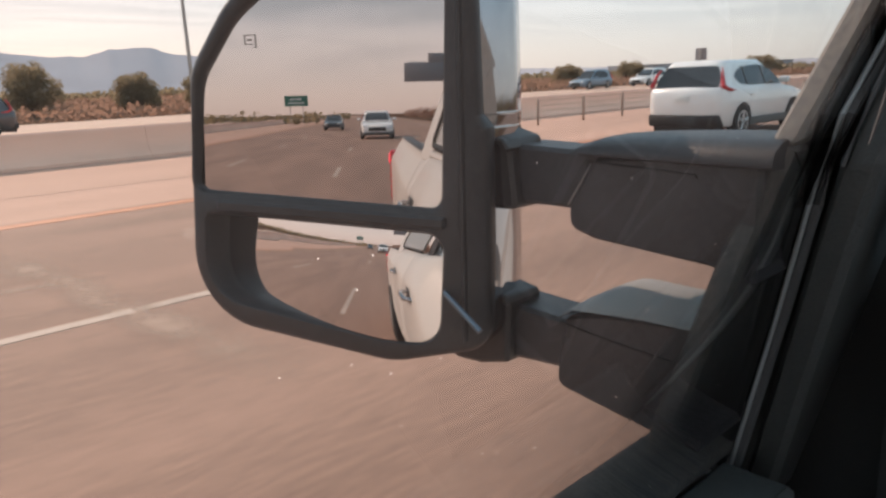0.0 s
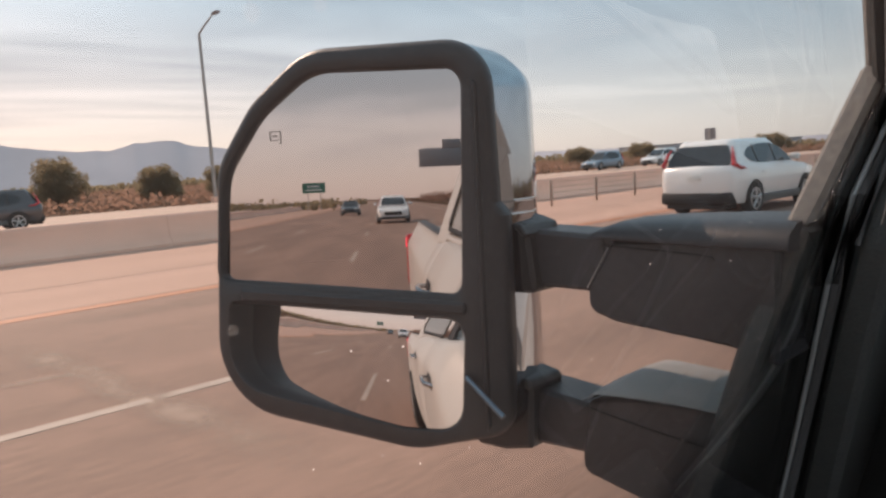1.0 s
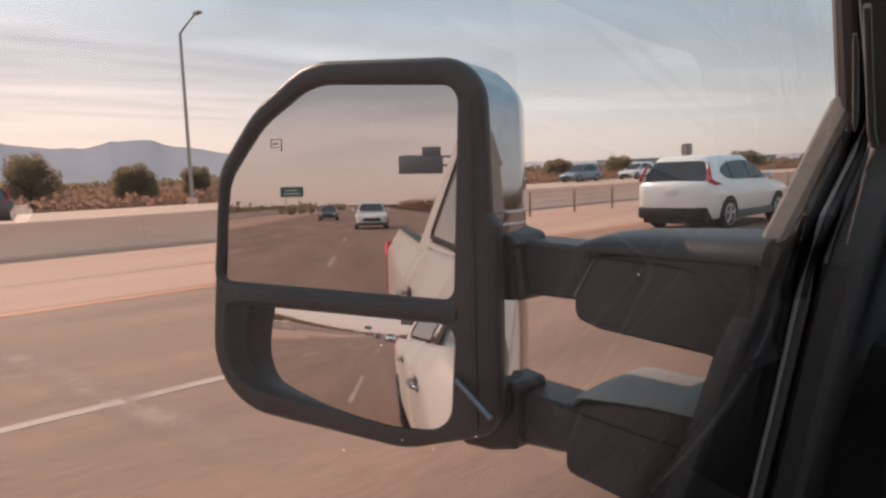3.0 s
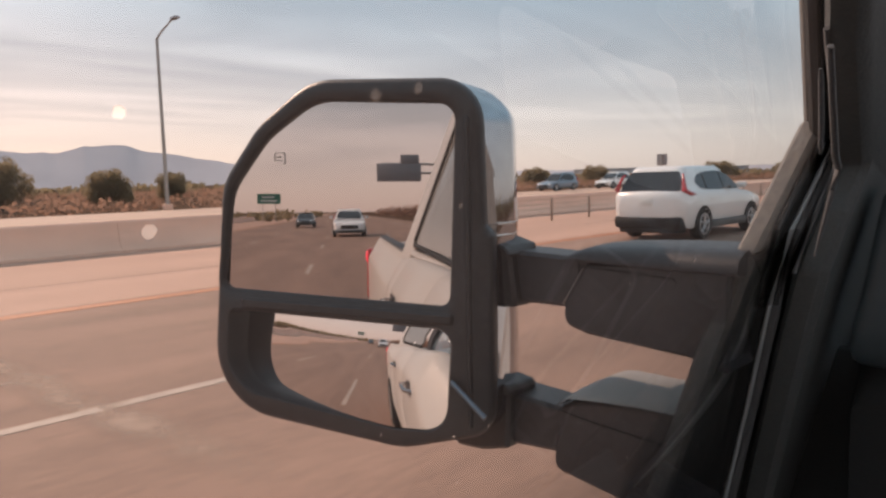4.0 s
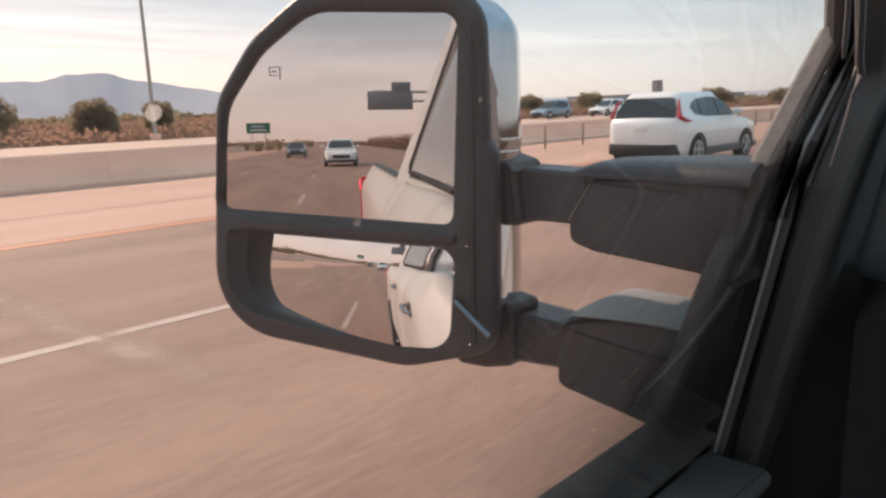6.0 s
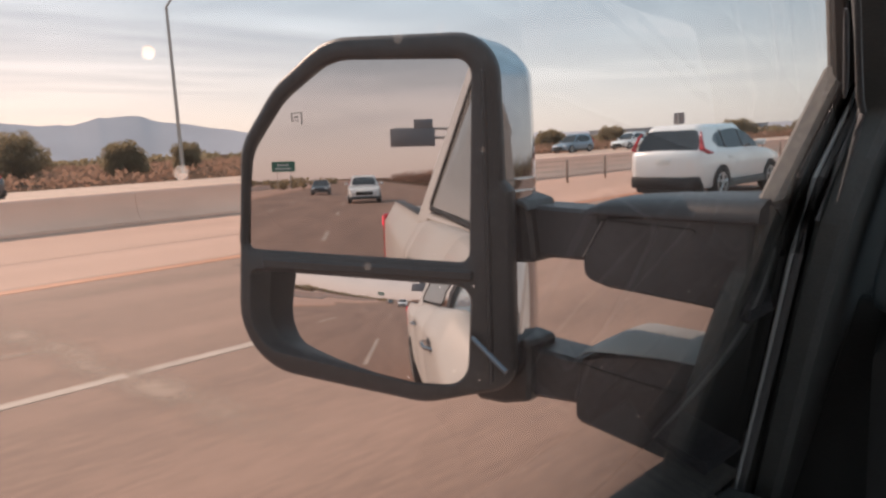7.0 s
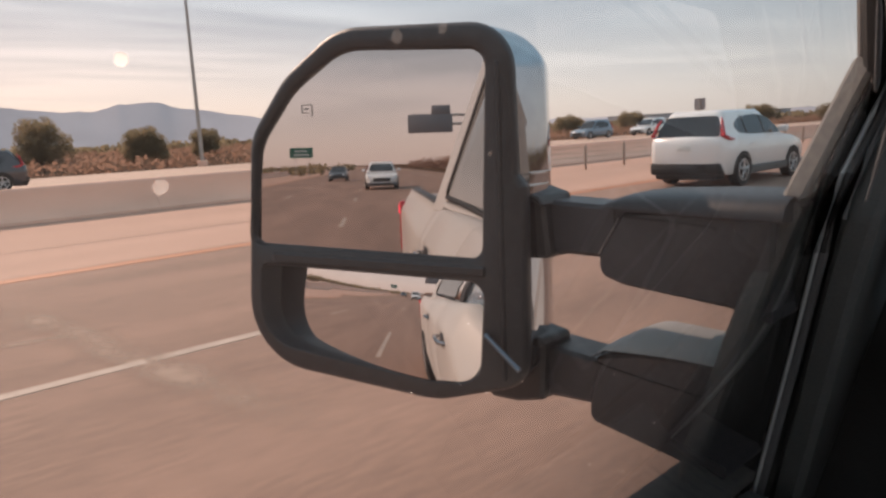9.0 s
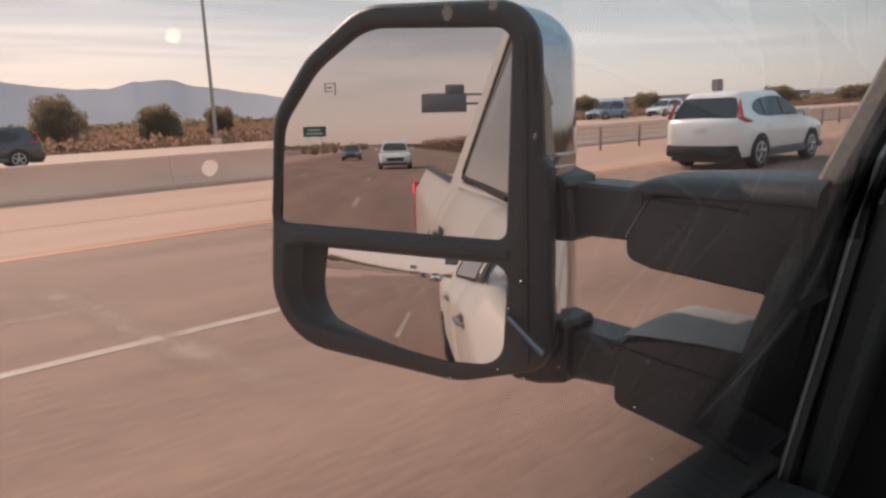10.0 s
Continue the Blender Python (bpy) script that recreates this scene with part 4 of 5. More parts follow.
lid([(-0.384, 1.4355, 1.4385), (-0.376, 1.4345, 1.4450), (-0.362, 1.4335, 1.4493), (-0.325, 1.4325, 1.4510), (-0.275, 1.4315, 1.4525), (-0.207, 1.4310, 1.4530)], "smooth black lid along the upper arm", 0.004, lid_plastic)
part("worn_edge", tube([(-0.3895, ARM - 0.005, 1.3885), (-0.378, ARM - 0.0055, 1.4060), (-0.3655, ARM - 0.005, 1.4265)], 0.0008, 6), satin, side_mirror, "scuffed bright edge of the arm cover")
xz("arm_sleeve", [(-0.392, 1.384, 0.004), (-0.388, 1.4375, 0.004), (-0.345, 1.4400, 0.004), (-0.345, 1.37, 0.004)], ARM + 0.001, ARM + 0.09, arm_plastic)
xz("knuckle", [(-0.55, 1.225, 0.01), (-0.53, 1.285, 0.01), (-0.497, 1.2915, 0.006), (-0.4585, 1.286, 0.006), (-0.463, 1.214, 0.006), (-0.503, 1.2025, 0.008), (-0.55, 1.198, 0.01)], ARM - 0.012, ARM + 0.04, black_plastic)
xz("knuckle_lip", [(-0.50, 1.2935, 0.003), (-0.4575, 1.2895, 0.005), (-0.4530, 1.2800, 0.004), (-0.4600, 1.2785, 0.003), (-0.466, 1.2820, 0.003), (-0.50, 1.2865, 0.003)], ARM - 0.018, ARM + 0.03, black_plastic, r=0.002)
xz("arm_tube", [(-0.48, 1.2765, 0.006), (-0.38, 1.2725, 0.006), (-0.39, 1.2235, 0.006), (-0.48, 1.215, 0.006)], ARM, ARM + 0.055, arm_plastic, "black telescoping mirror arm")
xz("arm_cover", [(-0.4055, 1.2235, 0.004), (-0.396, 1.277, 0.003), (-0.370, 1.2850, 0.008), (-0.340, 1.2905, 0.008), (-0.256, 1.2985, 0.004), (-0.256, 1.185, 0.004), (-0.334, 1.1945, 0.03), (-0.4065, 1.204, 0.012)], ARM - 0.002, ARM + 0.10, arm_plastic, "textured black cover of the lower arm", r=0.003)
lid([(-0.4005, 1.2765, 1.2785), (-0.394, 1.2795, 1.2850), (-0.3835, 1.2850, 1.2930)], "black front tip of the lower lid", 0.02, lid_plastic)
# the lid behind its tip, coloured pale as its top catches the sky
lid([(-0.3835, 1.2880, 1.2945), (-0.374, 1.2902, 1.2995), (-0.362, 1.2915, 1.3012), (-0.340, 1.2938, 1.3010), (-0.300, 1.2975, 1.3003), (-0.250, 1.2985, 1.3003)], "smooth lid along the lower arm, sky-lit top painted grey", 0.030, skylit_lid)
part("lid_seam", tube([(-0.4035, ARM - 0.0022, 1.2720), (-0.375, ARM - 0.0032, 1.2690), (-0.335, ARM - 0.0032, 1.2660), (-0.262, ARM - 0.0032, 1.2620)], 0.0008, 6), rubber, side_mirror)
part("lid_seam", tube([(-0.372, ARM - 0.0052, 1.4290), (-0.345, ARM - 0.0052, 1.4275), (-0.300, ARM - 0.0052, 1.4255), (-0.268, ARM - 0.0052, 1.4235), (-0.266, ARM - 0.0052, 1.4205)], 0.0007, 6), rubber, side_mirror)
part("brace", tube([(-0.4911, 0.4595, 1.2998), (-0.4465, 0.463, 1.2682)], 0.0030, 10), brace_metal, side_mirror, "thin bluish metal brace bar")

# door side of the cab: panels on the leaning plane of the side window
LEAN_C = -0.17 - 0.25 * 1.555
to_side = Matrix(((1, 0, 0.25, LEAN_C), (0, 1, 0, 0), (0, 0, 1, 0), (0, 0, 0, 1)))


def on_side(corners, lo, hi, r=0.004, seg=4):
    return slab(rpoly(corners, seg), "x", lo, hi, r, to_side)


to_rear = Matrix(((1, 0.085, 0.33, LEAN_C + 0.035 - 0.08 * 1.30), (0, 1, 0, 0), (0, 0, 1, 0), (0, 0, 0, 1)))


def on_rear(corners, lo, hi, r=0.004, seg=4):
    return slab(rpoly(corners, seg), "x", lo, hi, r, to_rear)


def section(belt, rear=0.0):
    """Door skin in cross-section: upright side, soft crease, shoulder leaning in to the window."""
    c = min(1.175, belt - 0.055)
    return [(-0.36, 0.42), (-0.405, 0.50), (-0.418, 0.58), (-0.426, 0.72), (-0.430 - rear, 0.90), (-0.430 - rear, c - 0.08), (-0.428 - rear, c - 0.03), (-0.421 - rear, c), (-0.408, c + (belt - c) * 0.22), (-0.372, c + (belt - c) * 0.66), (-0.345, c + (belt - c) * 0.92), (-0.322, belt), (-0.292, belt + 0.002), (-0.275, belt - 0.012), (-0.275, 0.42)]


REAR, BED = section(1.305, 0.004), section(1.30, 0.006)
SECTION = [(-0.36, 0.42), (-0.405, 0.50), (-0.418, 0.58), (-0.426, 0.66), (-0.430, 0.74), (-0.430, 0.82), (-0.428, 0.88), (-0.421, 0.92), (-0.408, 0.96), (-0.38, 1.02), (-0.345, 1.085), (-0.318, 1.135), (-0.292, 1.150), (-0.275, 1.145), (-0.275, 0.42)]


def between(a, b, s):
    return [(p[0] + (q[0] - p[0]) * s, p[1] + (q[1] - p[1]) * s) for p, q in zip(a, b)]

BED = [(min(x, -0.352) if z > 1.2 and x < -0.3 else x, z) for x, z in BED]


def body_panel(name, section, y0, y1, parent, material, label=""):
    rings = [[(p[0], y0, p[1]) for p in inset(section, 0.006)], [(p[0], y0 + 0.008, p[1]) for p in section], [(p[0], (y0 + y1) / 2, p[1]) for p in section], [(p[0], y1 - 0.008, p[1]) for p in section], [(p[0], y1, p[1]) for p in inset(section, 0.006)]]
    return part(name, loft(rings), material, parent, label)


def ring_at(sec, y, d=0.0):
    return [(p[0], y, p[1]) for p in (inset(sec, d) if d else sec)]


front_door = part("front_door", loft([ring_at(REAR, -0.75, 0.004), ring_at(REAR, -0.745)] + [ring_at(between(REAR, SECTION, s), -0.24 + 0.22 * s) for s in (0, 0.15, 0.4, 0.7, 0.9, 1.0)] + [ring_at(SECTION, 0.85), ring_at(SECTION, 0.86, 0.004)]), truck_paint, truck, "beige-white front door")
rear_door = body_panel("rear_door", REAR, -1.62, -0.76, truck, truck_paint, "beige-white rear door")
fender = body_panel("front_fender", SECTION, 0.87, 2.2, truck, truck_paint)
cab_corner = body_panel("cab_corner", REAR, -1.85, -1.625, truck, truck_paint)
hood = loft([[(x, y, z + dz) for x, dz in ((-0.30, -0.5), (-0.345, -0.02), (-0.31, 0.02), (-0.1, 0.055), (0.15, 0.03), (0.5, 0.035), (0.85, 0.03), (1.1, 0.055), (1.32, 0.02), (1.36, -0.02), (1.31, -0.5))] for y, z in ((1.0, 1.20), (1.25, 1.22), (1.7, 1.20), (2.1, 1.15), (2.22, 1.05))])
part("hood", hood, truck_paint, truck, "beige-white engine hood")
bed = body_panel("bed_side", BED, -3.92, -1.88, truck, truck_paint, "beige-white cargo bed side")
part("bed_rail_cap", rbox((-0.345, -3.9, 1.298), (-0.29, -1.89, 1.310), 0.004), black_plastic, bed)
part("tail_lamp", rbox((-0.444, -3.95, 0.86), (-0.36, -3.84, 1.22), 0.015), red_lens, bed, "tall red tail lamp")
part("brake_lamp", rbox((-0.448, -3.955, 1.12), (-0.38, -3.86, 1.20), 0.012), red_lamp, bed, "glowing red upper lamp")
part("bed_floor", rbox((-0.30, -3.9, 0.75), (1.35, -1.89, 0.8), 0.01), rubber, truck)
part("tailgate", rbox((-0.34, -3.95, 0.6), (1.4, -3.88, 1.26), 0.015), truck_paint, truck)
part("bed_side", rbox((1.38, -3.92, 0.5), (1.48, -1.88, 1.275), 0.02), truck_paint, truck)
part("rocker_step", rbox((-0.44, -1.4, 0.36), (-0.3, 0.7, 0.42), 0.015), black_plastic, truck, "black running board below the doors")


def door_handle(y, z, x, parent):
    h = part("door_handle", tube([(x, y - 0.11, z), (x - 0.035, y - 0.085, z + 0.004), (x - 0.04, y, z + 0.006), (x - 0.035, y + 0.085, z + 0.004), (x, y + 0.11, z)], [0.009, 0.011, 0.012, 0.011, 0.009], 10), chrome, parent, "chrome door handle")
    part("handle_cup", slab(rpoly([(y - 0.075, z - 0.03, 0.02), (y + 0.075, z - 0.03, 0.02), (y + 0.075, z + 0.035, 0.02), (y - 0.075, z + 0.035, 0.02)], 4), "x", x - 0.001, x - 0.004, 0.001), black_plastic, parent)
    return h


door_handle(-0.42, 1.118, -0.430, front_door)
door_handle(-1.42, 1.135, -0.434, rear_door)
# greenhouse behind the driver's window
WINDOW = [(-0.84, 1.328, 0.02), (-1.58, 1.352, 0.03), (-1.46, 1.93, 0.06), (-0.84, 1.95, 0.03)]
part("rear_window", on_rear(WINDOW, -0.012, 0.004), sky_pane, rear_door, "tinted rear side window, its reflected sky painted grey")
part("window_seal", tube([to_rear @ Vector((-0.012, p[0], p[1])) for p in ((-0.84, 1.316), (-1.3, 1.338), (-1.575, 1.348), (-1.588, 1.368), (-1.466, 1.925), (-1.44, 1.94), (-0.84, 1.955))], 0.010, 6), rubber, rear_door, "black rubber seal round the rear window")
part("window_frame", on_side([(-0.73, 1.12, 0.01), (-0.83, 1.12, 0.01), (-0.83, 1.95, 0.01), (-0.73, 1.85, 0.01)], -0.01, 0.03), black_plastic, rear_door, "black pillar between the side windows")
part("window_trim", on_rear([(-0.83, 1.29, 0.004), (-1.64, 1.305, 0.004), (-1.64, 1.326, 0.004), (-0.83, 1.31, 0.004)], -0.010, 0.01), truck_paint, rear_door)
part("rear_pillar", on_rear([(-1.64, 1.285, 0.02), (-1.85, 1.28, 0.02), (-1.65, 2.03, 0.05), (-1.30, 2.03, 0.05), (-1.46, 1.93, 0.03), (-1.58, 1.345, 0.01)], -0.006, 0.05), truck_paint, cab_corner, "beige-white cab rear pillar")
part("roof_rail", on_rear([(-0.84, 1.952, 0.01), (-1.45, 1.935, 0.01), (-1.40, 2.03, 0.02), (-0.84, 2.03, 0.02)], -0.005, 0.05), truck_paint, truck)
part("roof_rail", on_side([(-0.84, 1.742, 0.01), (-0.40, 1.742, 0.01), (0.42, 1.742, 0.01), (0.42, 1.76, 0.01), (-0.2, 1.90, 0.02), (-0.84, 1.99, 0.02)], -0.004, 0.05), truck_paint, truck)
part("belt_strip", on_side([(-0.10, 1.138, 0.003), (0.70, 1.138, 0.003), (0.70, 1.164, 0.003), (-0.10, 1.164, 0.003)], -0.062, -0.004), sail_black, front_door, "black rubber strip along the window sill")
part("belt_top", rbox((-0.325, -0.10, 1.150), (-0.263, 0.62, 1.168), 0.005), sail_black, front_door)
part("roof", rbox((-0.09, -1.62, 1.79), (1.10, 0.35, 2.0), 0.03), truck_paint, truck)
part("headliner", rbox((-0.1, -1.78, 1.765), (1.1, 0.35, 1.785), 0.005), interior_grey, truck)
part("rear_wall", rbox((-0.26, -1.84, 0.5), (1.3, -1.78, 1.2), 0.01), interior_black, truck)
part("cab_floor", rbox((-0.25, -1.8, 0.45), (1.3, 1.1, 0.5), 0.01), interior_black, truck)
part("passenger_door", rbox((1.30, -1.84, 0.42), (1.42, 0.86, 1.16), 0.02), truck_paint, truck)
part("passenger_pillar", tube([(1.30, 1.05, 1.12), (1.06, 0.36, 1.78)], 0.04, 8), interior_black, truck)
part("passenger_pillar", tube([(1.31, -0.45, 1.12), (1.12, -0.40, 1.78)], 0.05, 8), interior_black, truck)
part("door_trim", rbox((-0.262, -0.74, 0.5), (-0.215, 0.60, 1.135), 0.012), interior_black, front_door)
part("window_sill", slab(rpoly([(-0.268, -0.74, 0.005), (-0.20, -0.74, 0.005), (-0.20, 0.60, 0.005), (-0.268, 0.60, 0.005)], 2), "z", 1.128, 1.148, 0.006), interior_black, front_door, "dark grey window sill")

# side window pane, frame and seals
pane_side = part("window_pane", on_side([(-0.72, 1.12, 0.01), (0.66, 1.12, 0.01), (0.66, 1.50, 0.01), (0.615, 1.562, 0.01), (0.43, 1.745, 0.01), (-0.72, 1.745, 0.01)], 0.0, 0.003, 0.0005), door_pane, front_door, "dusty clear side window glass")
pane_side.visible_shadow = False
part("sail_panel", on_side([(0.615, 1.565, 0.004), (0.541, 1.447, 0.003), (1.05, 1.447, 0.003), (1.05, 1.565, 0.003)], -0.024, -0.004), dusty_plastic, front_door, "dusty grey outer corner panel")
part("sail_base", on_side([(0.541, 1.4465, 0.003), (0.517, 1.354, 0.02), (0.5085, 1.309, 0.02), (0.489, 1.222, 0.012), (0.500, 1.183, 0.015), (0.53, 1.150, 0.01), (1.05, 1.12, 0.003), (1.05, 1.4465, 0.003)], -0.026, -0.004), sail_black, front_door, "black mirror mounting panel")
part("outer_pillar", on_side([(0.62, 1.557, 0.004), (0.41, 1.77, 0.004), (0.50, 1.77, 0.004), (1.15, 1.557, 0.004)], -0.022, -0.003), dusty_plastic, truck, "dusty grey outer windshield pillar")
SEAL = [(0.42, 1.755), (0.52, 1.648), (0.617, 1.552), (0.60, 1.515), (0.572, 1.468), (0.571, 1.40), (0.590, 1.30), (0.605, 1.20), (0.617, 1.115)]


def side_line(points, off, radius, sides=8):
    return tube([(LEAN_C + 0.25 * z + off, y, z) for y, z in points], radius, sides)


part("weatherstrip", side_line(SEAL, -0.004, 0.009), rubber, front_door, "black rubber window seal")
part("seal_bead", side_line([(y + 0.004, z) for y, z in SEAL], 0.008, 0.0021, 6), seal_edge, front_door, "thin pale bead along the seal")
part("seal_lip", side_line([(y + 0.013, z) for y, z in SEAL], 0.010, 0.0052, 8), interior_grey, front_door, "grey rubber lip beside the seal")
part("pillar_trim", on_side([(0.40, 1.715, 0.01), (0.50, 1.606, 0.01), (0.607, 1.523, 0.01), (0.592, 1.484, 0.02), (0.582, 1.43, 0.02), (0.592, 1.36, 0.03), (0.622, 1.22, 0.02), (0.650, 1.09, 0.01), (1.15, 1.06, 0.02), (1.15, 1.40, 0.02), (0.62, 1.80, 0.02), (0.40, 1.80, 0.02)], 0.016, 0.045, 0.006), interior_black, truck, "black inner windshield pillar trim")
# highlight along the black trim's edge, built as a thin grey bead
part("trim_edge", side_line([(0.486, 1.62), (0.602, 1.530), (0.588, 1.484), (0.578, 1.43)], 0.02, 0.0022, 6), interior_grey, truck)

# dashboard with its corner vent
dash = part("dashboard", loft([[(p[0], y, p[1]) for p in rpoly([(-0.155, 0.7, 0.008), (1.3, 0.7, 0.02), (1.3, z, 0.04), (-0.155, z, 0.012)], 4)] for y, z in ((0.66, 1.30), (0.70, 1.345), (0.85, 1.36), (1.2, 1.30))]), dash_black, truck, "black dashboard")
vent_frame = rpoly([(-0.078, 1.06, 0.012), (0.02, 1.06, 0.012), (0.02, 1.318, 0.012), (-0.064, 1.318, 0.014)], 5)
surround = rpoly([(-0.094, 1.03, 0.012), (0.035, 1.03, 0.012), (0.035, 1.336, 0.012), (-0.083, 1.336, 0.016)], 5)
vent = part("air_vent", loft([at_depth(surround, 0.66), at_depth(surround, 0.625), at_depth(inset(surround, 0.004), 0.62), at_depth(vent_frame, 0.62), at_depth(inset(vent_frame, 0.003), 0.65)], False, True), interior_grey, truck, "tall dashboard air vent with a bright rim")
part("rim", loft([at_depth(inset(vent_frame, -0.0045), 0.6215), at_depth(inset(vent_frame, -0.003), 0.617), at_depth(inset(vent_frame, 0.0005), 0.617), at_depth(inset(vent_frame, 0.002), 0.628)], False, False), vent_rim, vent, "satin metal rim")
part("vent_back", slab(inset(vent_frame, 0.004), "y", 0.6478, 0.6492, 0.0003), rubber, vent)
for k in range(7):
    z = 1.085 + 0.036 * k
    part("slat", slab(rpoly([(-0.068, z - 0.003, 0.001), (0.018, z - 0.003, 0.001), (0.018, z + 0.003, 0.001), (-0.068, z + 0.003, 0.001)], 1), "y", 0.628, 0.6475, 0.001), dash_black, vent)

# bluish reflected light on the dark trim, modelled as a coloured piece
END = ((1.5020, -0.1230, -0.1200, 0.006), (1.4950, -0.1270, -0.1150, 0.002), (1.4715, -0.1310, -0.1100, 0), (1.4410, -0.1360, -0.1060, 0), (1.4050, -0.1420, -0.1040, 0), (1.3780, -0.1480, -0.1060, 0.002), (1.3565, -0.1520, -0.1090, 0.009), (1.3440, -0.1520, -0.1140, 0.02), (1.3365, -0.1490, -0.1200, 0.035))
part("pillar_end_trim", loft([[(((a + b) / 2 - (b - a) / 2 * math.cos(w)), 0.622 + back + 0.008 * (1 - math.sin(w) ** 0.7), z) for w in (math.pi * j / 12 for j in range(13))] + [(b, 0.66 + back, z), (a, 0.66 + back, z)] for z, a, b, back in END]), blue_patch, truck, "soft bluish light patch at the dashboard's end, built as a smooth piece", smooth=80)
part("kick_panel", rbox((-0.268, 0.70, 0.5), (-0.157, 0.72, 1.34), 0.006), dash_black, truck, "black panel between the dashboard and the door")
part("seal_fold", tube([(-0.1315, 0.468, 1.590), (-0.1327, 0.4735, 1.5841), (-0.139, 0.498, 1.5589), (-0.1443, 0.5164, 1.5376), (-0.1455, 0.520, 1.532)], [0.0010, 0.0018, 0.0020, 0.0018, 0.0008], 10), interior_grey, truck, "soft grey fold of the door seal")
part("seal_fold", tube([(-0.1133, 0.4257, 1.5979), (-0.1211, 0.4608, 1.5665), (-0.1303, 0.5031, 1.5297), (-0.1326, 0.5190, 1.5208), (-0.1368, 0.5205, 1.504), (-0.1408, 0.5224, 1.4876), (-0.150, 0.527, 1.452)], [0.0022, 0.0024, 0.0026, 0.0026, 0.0024, 0.0018, 0.0008], 8), interior_grey, truck, "thin grey welt along the pillar trim")
vent_top = rpoly([(-0.083, 1.338, 0.004), (0.035, 1.338, 0.004), (0.035, 1.374, 0.01), (-0.066, 1.374, 0.018)], 5)
part("vent_top", slab(vent_top, "y", 0.622, 0.66, 0.004), vent_cap, truck, "smooth blue-grey cap above the air vent")
# added filler block: hides the outside past the pillar, bounds the pane's reflection
part("pillar_core", on_side([(0.76, 1.30, 0.02), (1.08, 1.28, 0.02), (1.08, 1.52, 0.04), (0.84, 1.66, 0.05), (0.76, 1.66, 0.03)], 0.044, 0.135, 0.01), interior_black, truck)

# road dust caught on the pane
rng = random.Random(5)
specks = bmesh.new()
for k in range(150):
    y, z = rng.uniform(0.12, 0.56), rng.uniform(1.19, 1.47)
    if k >= 110:   # grit gathered along the corner panel's edge
        s = rng.random()
        y, z = 0.535 + 0.07 * s + rng.gauss(0, 0.003), 1.455 + 0.108 * s
    rr = rng.choice((0.0002, 0.00025, 0.0003, 0.0004))
    x = LEAN_C + 0.25 * z + 0.0036
    specks.faces.new([specks.verts.new((x + 0.25 * rr * math.sin(w), y + rr * math.cos(w) * rng.uniform(0.8, 1.3), z + rr * math.sin(w))) for w in (2 * math.pi * j / 7 for j in range(7))])
tagged(part("dust_specks", specks, speck_mat), label="tiny pale dust specks stuck on the window glass", category="dust", kind="stuff")


def water_spot(y, z, radius, material, label, seed):
    """A dried drop: a low uneven dome on the inner face of the pane."""
    rng = random.Random(seed)
    ragged = [rng.uniform(0.9, 1.08) for _ in range(18)]
    x = LEAN_C + 0.25 * z + 0.0035
    bm = bmesh.new()
    rings = []
    for share, high in ((1.0, 0.0), (0.85, 0.00012), (0.45, 0.00022)):
        rings.append([bm.verts.new((x + high + 0.25 * radius * share * q * math.sin(2 * math.pi * j / 18), y + radius * share * q * math.cos(2 * math.pi * j / 18), z + radius * share * q * math.sin(2 * math.pi * j / 18))) for j, q in enumerate(ragged)])
    for a, b in zip(rings, rings[1:]):
        for j in range(18):
            bm.faces.new((a[j], a[(j + 1) % 18], b[(j + 1) % 18], b[j]))
    bm.faces.new(rings[-1])
    tagged(part("water_spot", bm, material), label=label, category="water spot", group="dried drops on the side window")


water_spot(0.0055, 1.5415, 0.0019, speck_mat, "bright chalky dried water drop on the side window", 1)
water_spot(0.0150, 1.5075, 0.0024, chalky_spot, "pale half-clear dried water drop on the side window", 8)
for k, (y, z, radius) in enumerate(((0.0955, 1.5515, 0.0024), (0.1160, 1.5555, 0.0022), (0.0915, 1.4655, 0.0018), (0.150, 1.5090, 0.0013))):
    water_spot(y, z, radius, faint_spot, "faint dried water drop on the dusty side window", 2 + k)
part("pillar_filler", on_side([(0.630, 1.60, 0.01), (0.645, 1.10, 0.01), (1.10, 1.08, 0.01), (1.10, 1.48, 0.01), (0.70, 1.62, 0.01)], -0.003, 0.0165, 0.001), interior_black, truck)
part("passenger_trim", rbox((1.265, -1.8, 0.5), (1.30, 0.86, 1.15), 0.015), interior_black, truck)


# running gear and nose of the pickup
def truck_wheel(x, y, sign):
    def disc(off, rad):
        return [(x + sign * off, y + rad * math.cos(w), 0.40 + rad * math.sin(w)) for w in (2 * math.pi * j / 32 for j in range(32))]
    tyre = part("wheel", loft([disc(o, q) for o, q in ((-0.12, 0.30), (-0.135, 0.37), (-0.11, 0.40), (0.11, 0.40), (0.135, 0.37), (0.12, 0.30), (0.11, 0.25))]), tyre_rubber, truck)
    face = loft([disc(o, q) for o, q in ((0.112, 0.26), (0.13, 0.25), (0.115, 0.20), (0.10, 0.10), (0.125, 0.06))], True, True)
    part("rim", face, alloy, tyre)


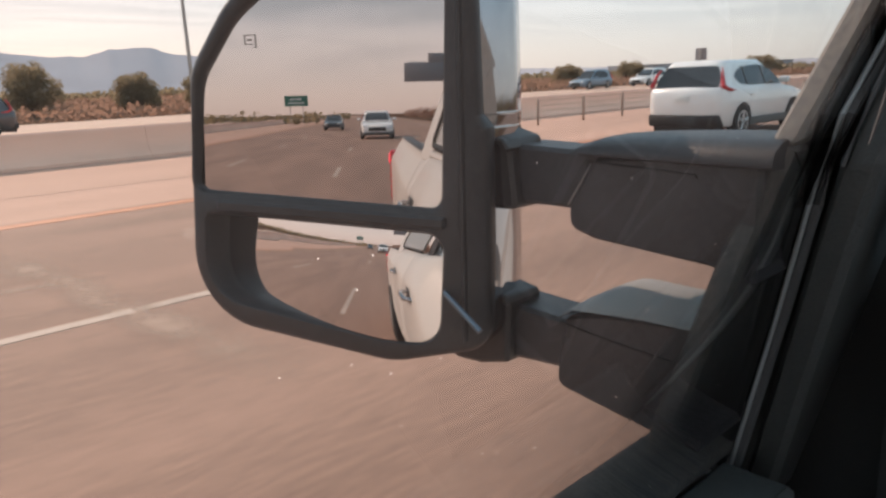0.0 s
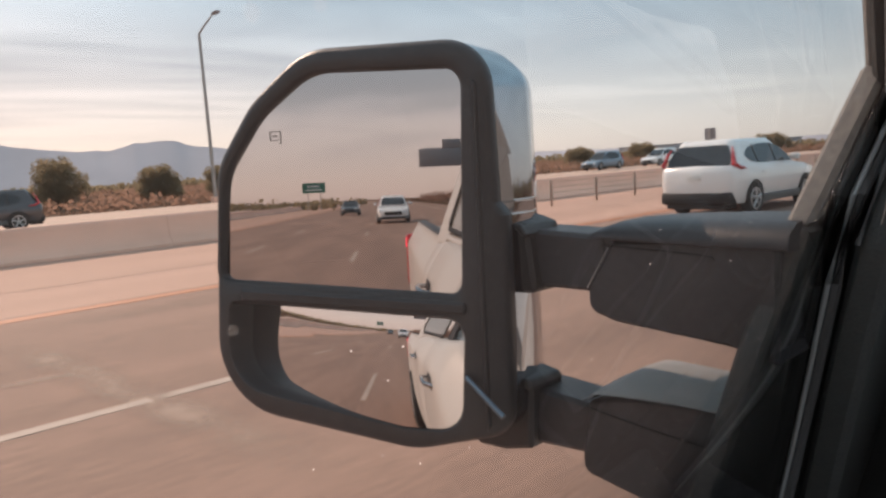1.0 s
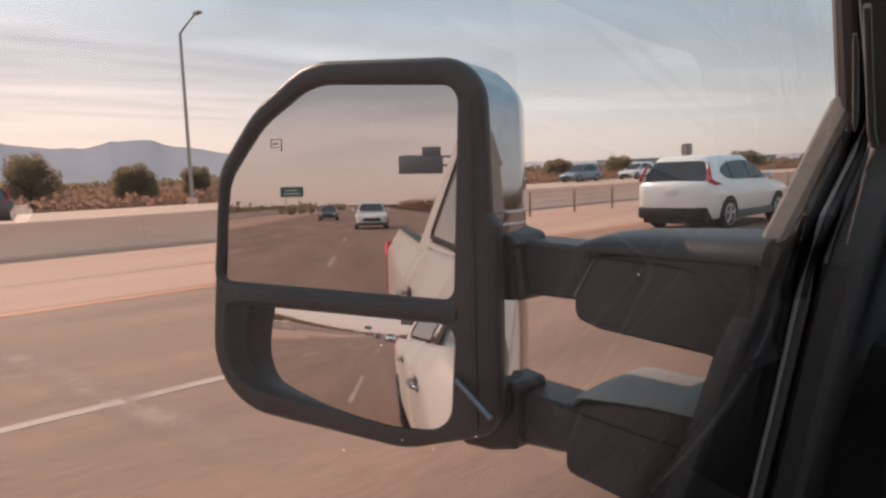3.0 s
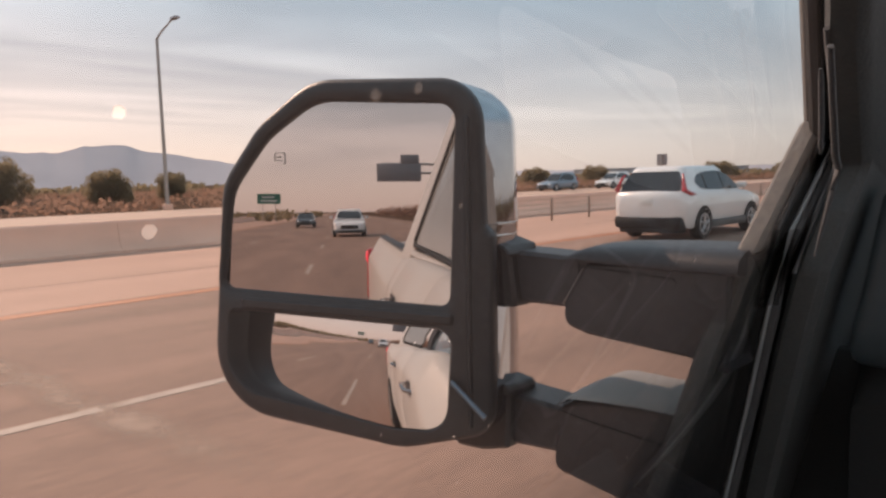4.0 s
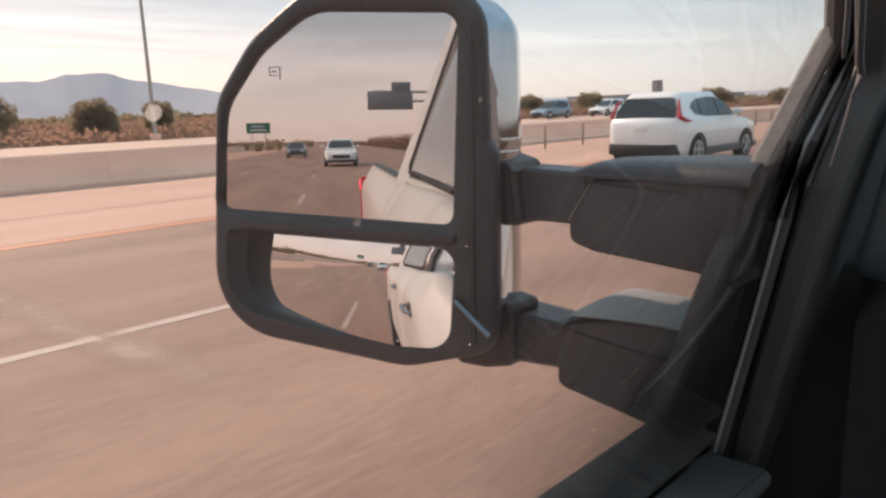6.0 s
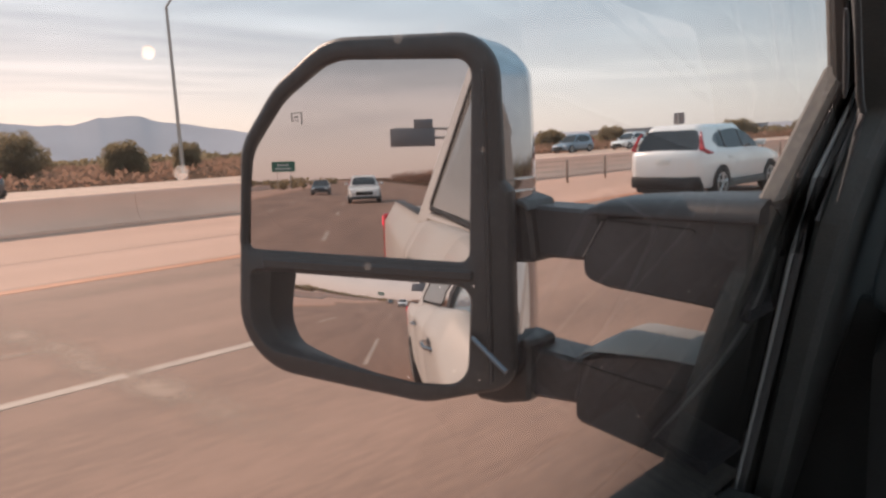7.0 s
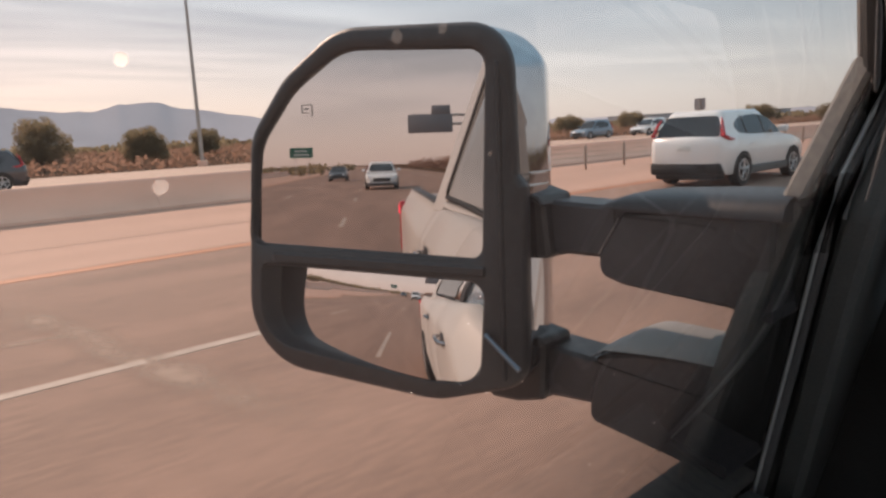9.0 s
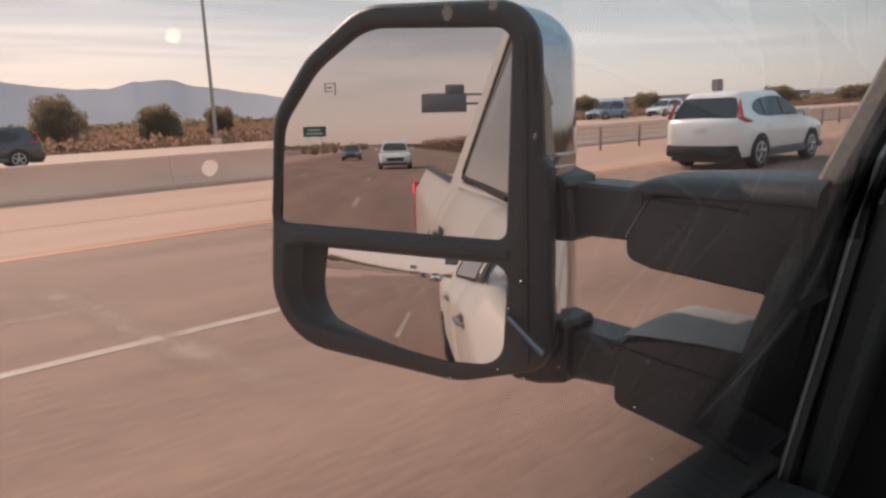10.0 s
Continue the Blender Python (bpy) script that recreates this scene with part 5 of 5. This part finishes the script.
for wx, sg in ((-0.325, -1), (1.395, 1)):
    for wy in (1.45, -2.75):
        truck_wheel(wx, wy, sg)
part("front_fender", rbox((1.31, 0.87, 0.42), (1.43, 2.2, 1.13), 0.05), truck_paint, truck)
part("grille", rbox((-0.30, 2.14, 0.55), (1.36, 2.24, 1.06), 0.03), dash_black, truck)
part("front_bumper", rbox((-0.40, 2.16, 0.40), (1.46, 2.38, 0.60), 0.05), chrome, truck)
part("rear_bumper", rbox((-0.40, -4.12, 0.48), (1.46, -3.94, 0.66), 0.04), chrome, truck)
part("chassis", rbox((-0.1, -3.8, 0.40), (1.15, 2.1, 0.47), 0.02), rubber, truck)


# unseen black block added so the reflected patch ends against dark
part("instrument_cluster", loft([[(x, y, z) for x, z in rpoly([(-0.045, 1.30, 0.02), (0.34, 1.30, 0.02), (0.31, zt, 0.07), (0.0, zt, 0.07)], 5)] for y, zt in ((0.955, 1.535), (0.985, 1.56), (1.08, 1.53))]), dash_black, truck, "unseen black block added to edge the reflection in the side window")


# an unseen pale card added on the dashboard for its reflection in the side window
def on_card(x, z, off=0.0):
    return (x - 0.35 * off, 0.82 + 0.9 * (z - 1.35) - 0.5 * (x - 0.05) - 0.7 * off, z + 0.63 * off)


CARD = rpoly([(0.2125, 1.5038, 0.0), (0.1463, 1.5099, 0.03), (0.1063, 1.4732, 0.02), (0.0735, 1.4440, 0.02), (0.0074, 1.3646, 0.01), (0.0930, 1.2509, 0.02), (0.2045, 1.2934, 0.02), (0.4107, 1.5178, 0.01)], 8)
card_ob = tagged(part("paper_sheet", loft([[on_card(x, z, o) for x, z in CARD] for o in (0.0, 0.0015)]), card_white), label="unseen pale card added to show as a reflection in the side window", category="paper")
# two dark bands of the reflection, laid on the card
for a, b, w in (((0.2994, 1.5024), (0.0591, 1.4222), 0.004), ((0.2082, 1.4960), (0.0809, 1.4481), 0.003)):
    d = Vector((b[0] - a[0], b[1] - a[1])).normalized()
    n = (-d.y * w, d.x * w)
    part("printed_band", loft([[on_card(x, z, o) for x, z in ((a[0] + n[0], a[1] + n[1]), (b[0] + n[0], b[1] + n[1]), (b[0] - n[0], b[1] - n[1]), (a[0] - n[0], a[1] - n[1]))] for o in (0.0012, 0.0035)]), card_dark, card_ob)
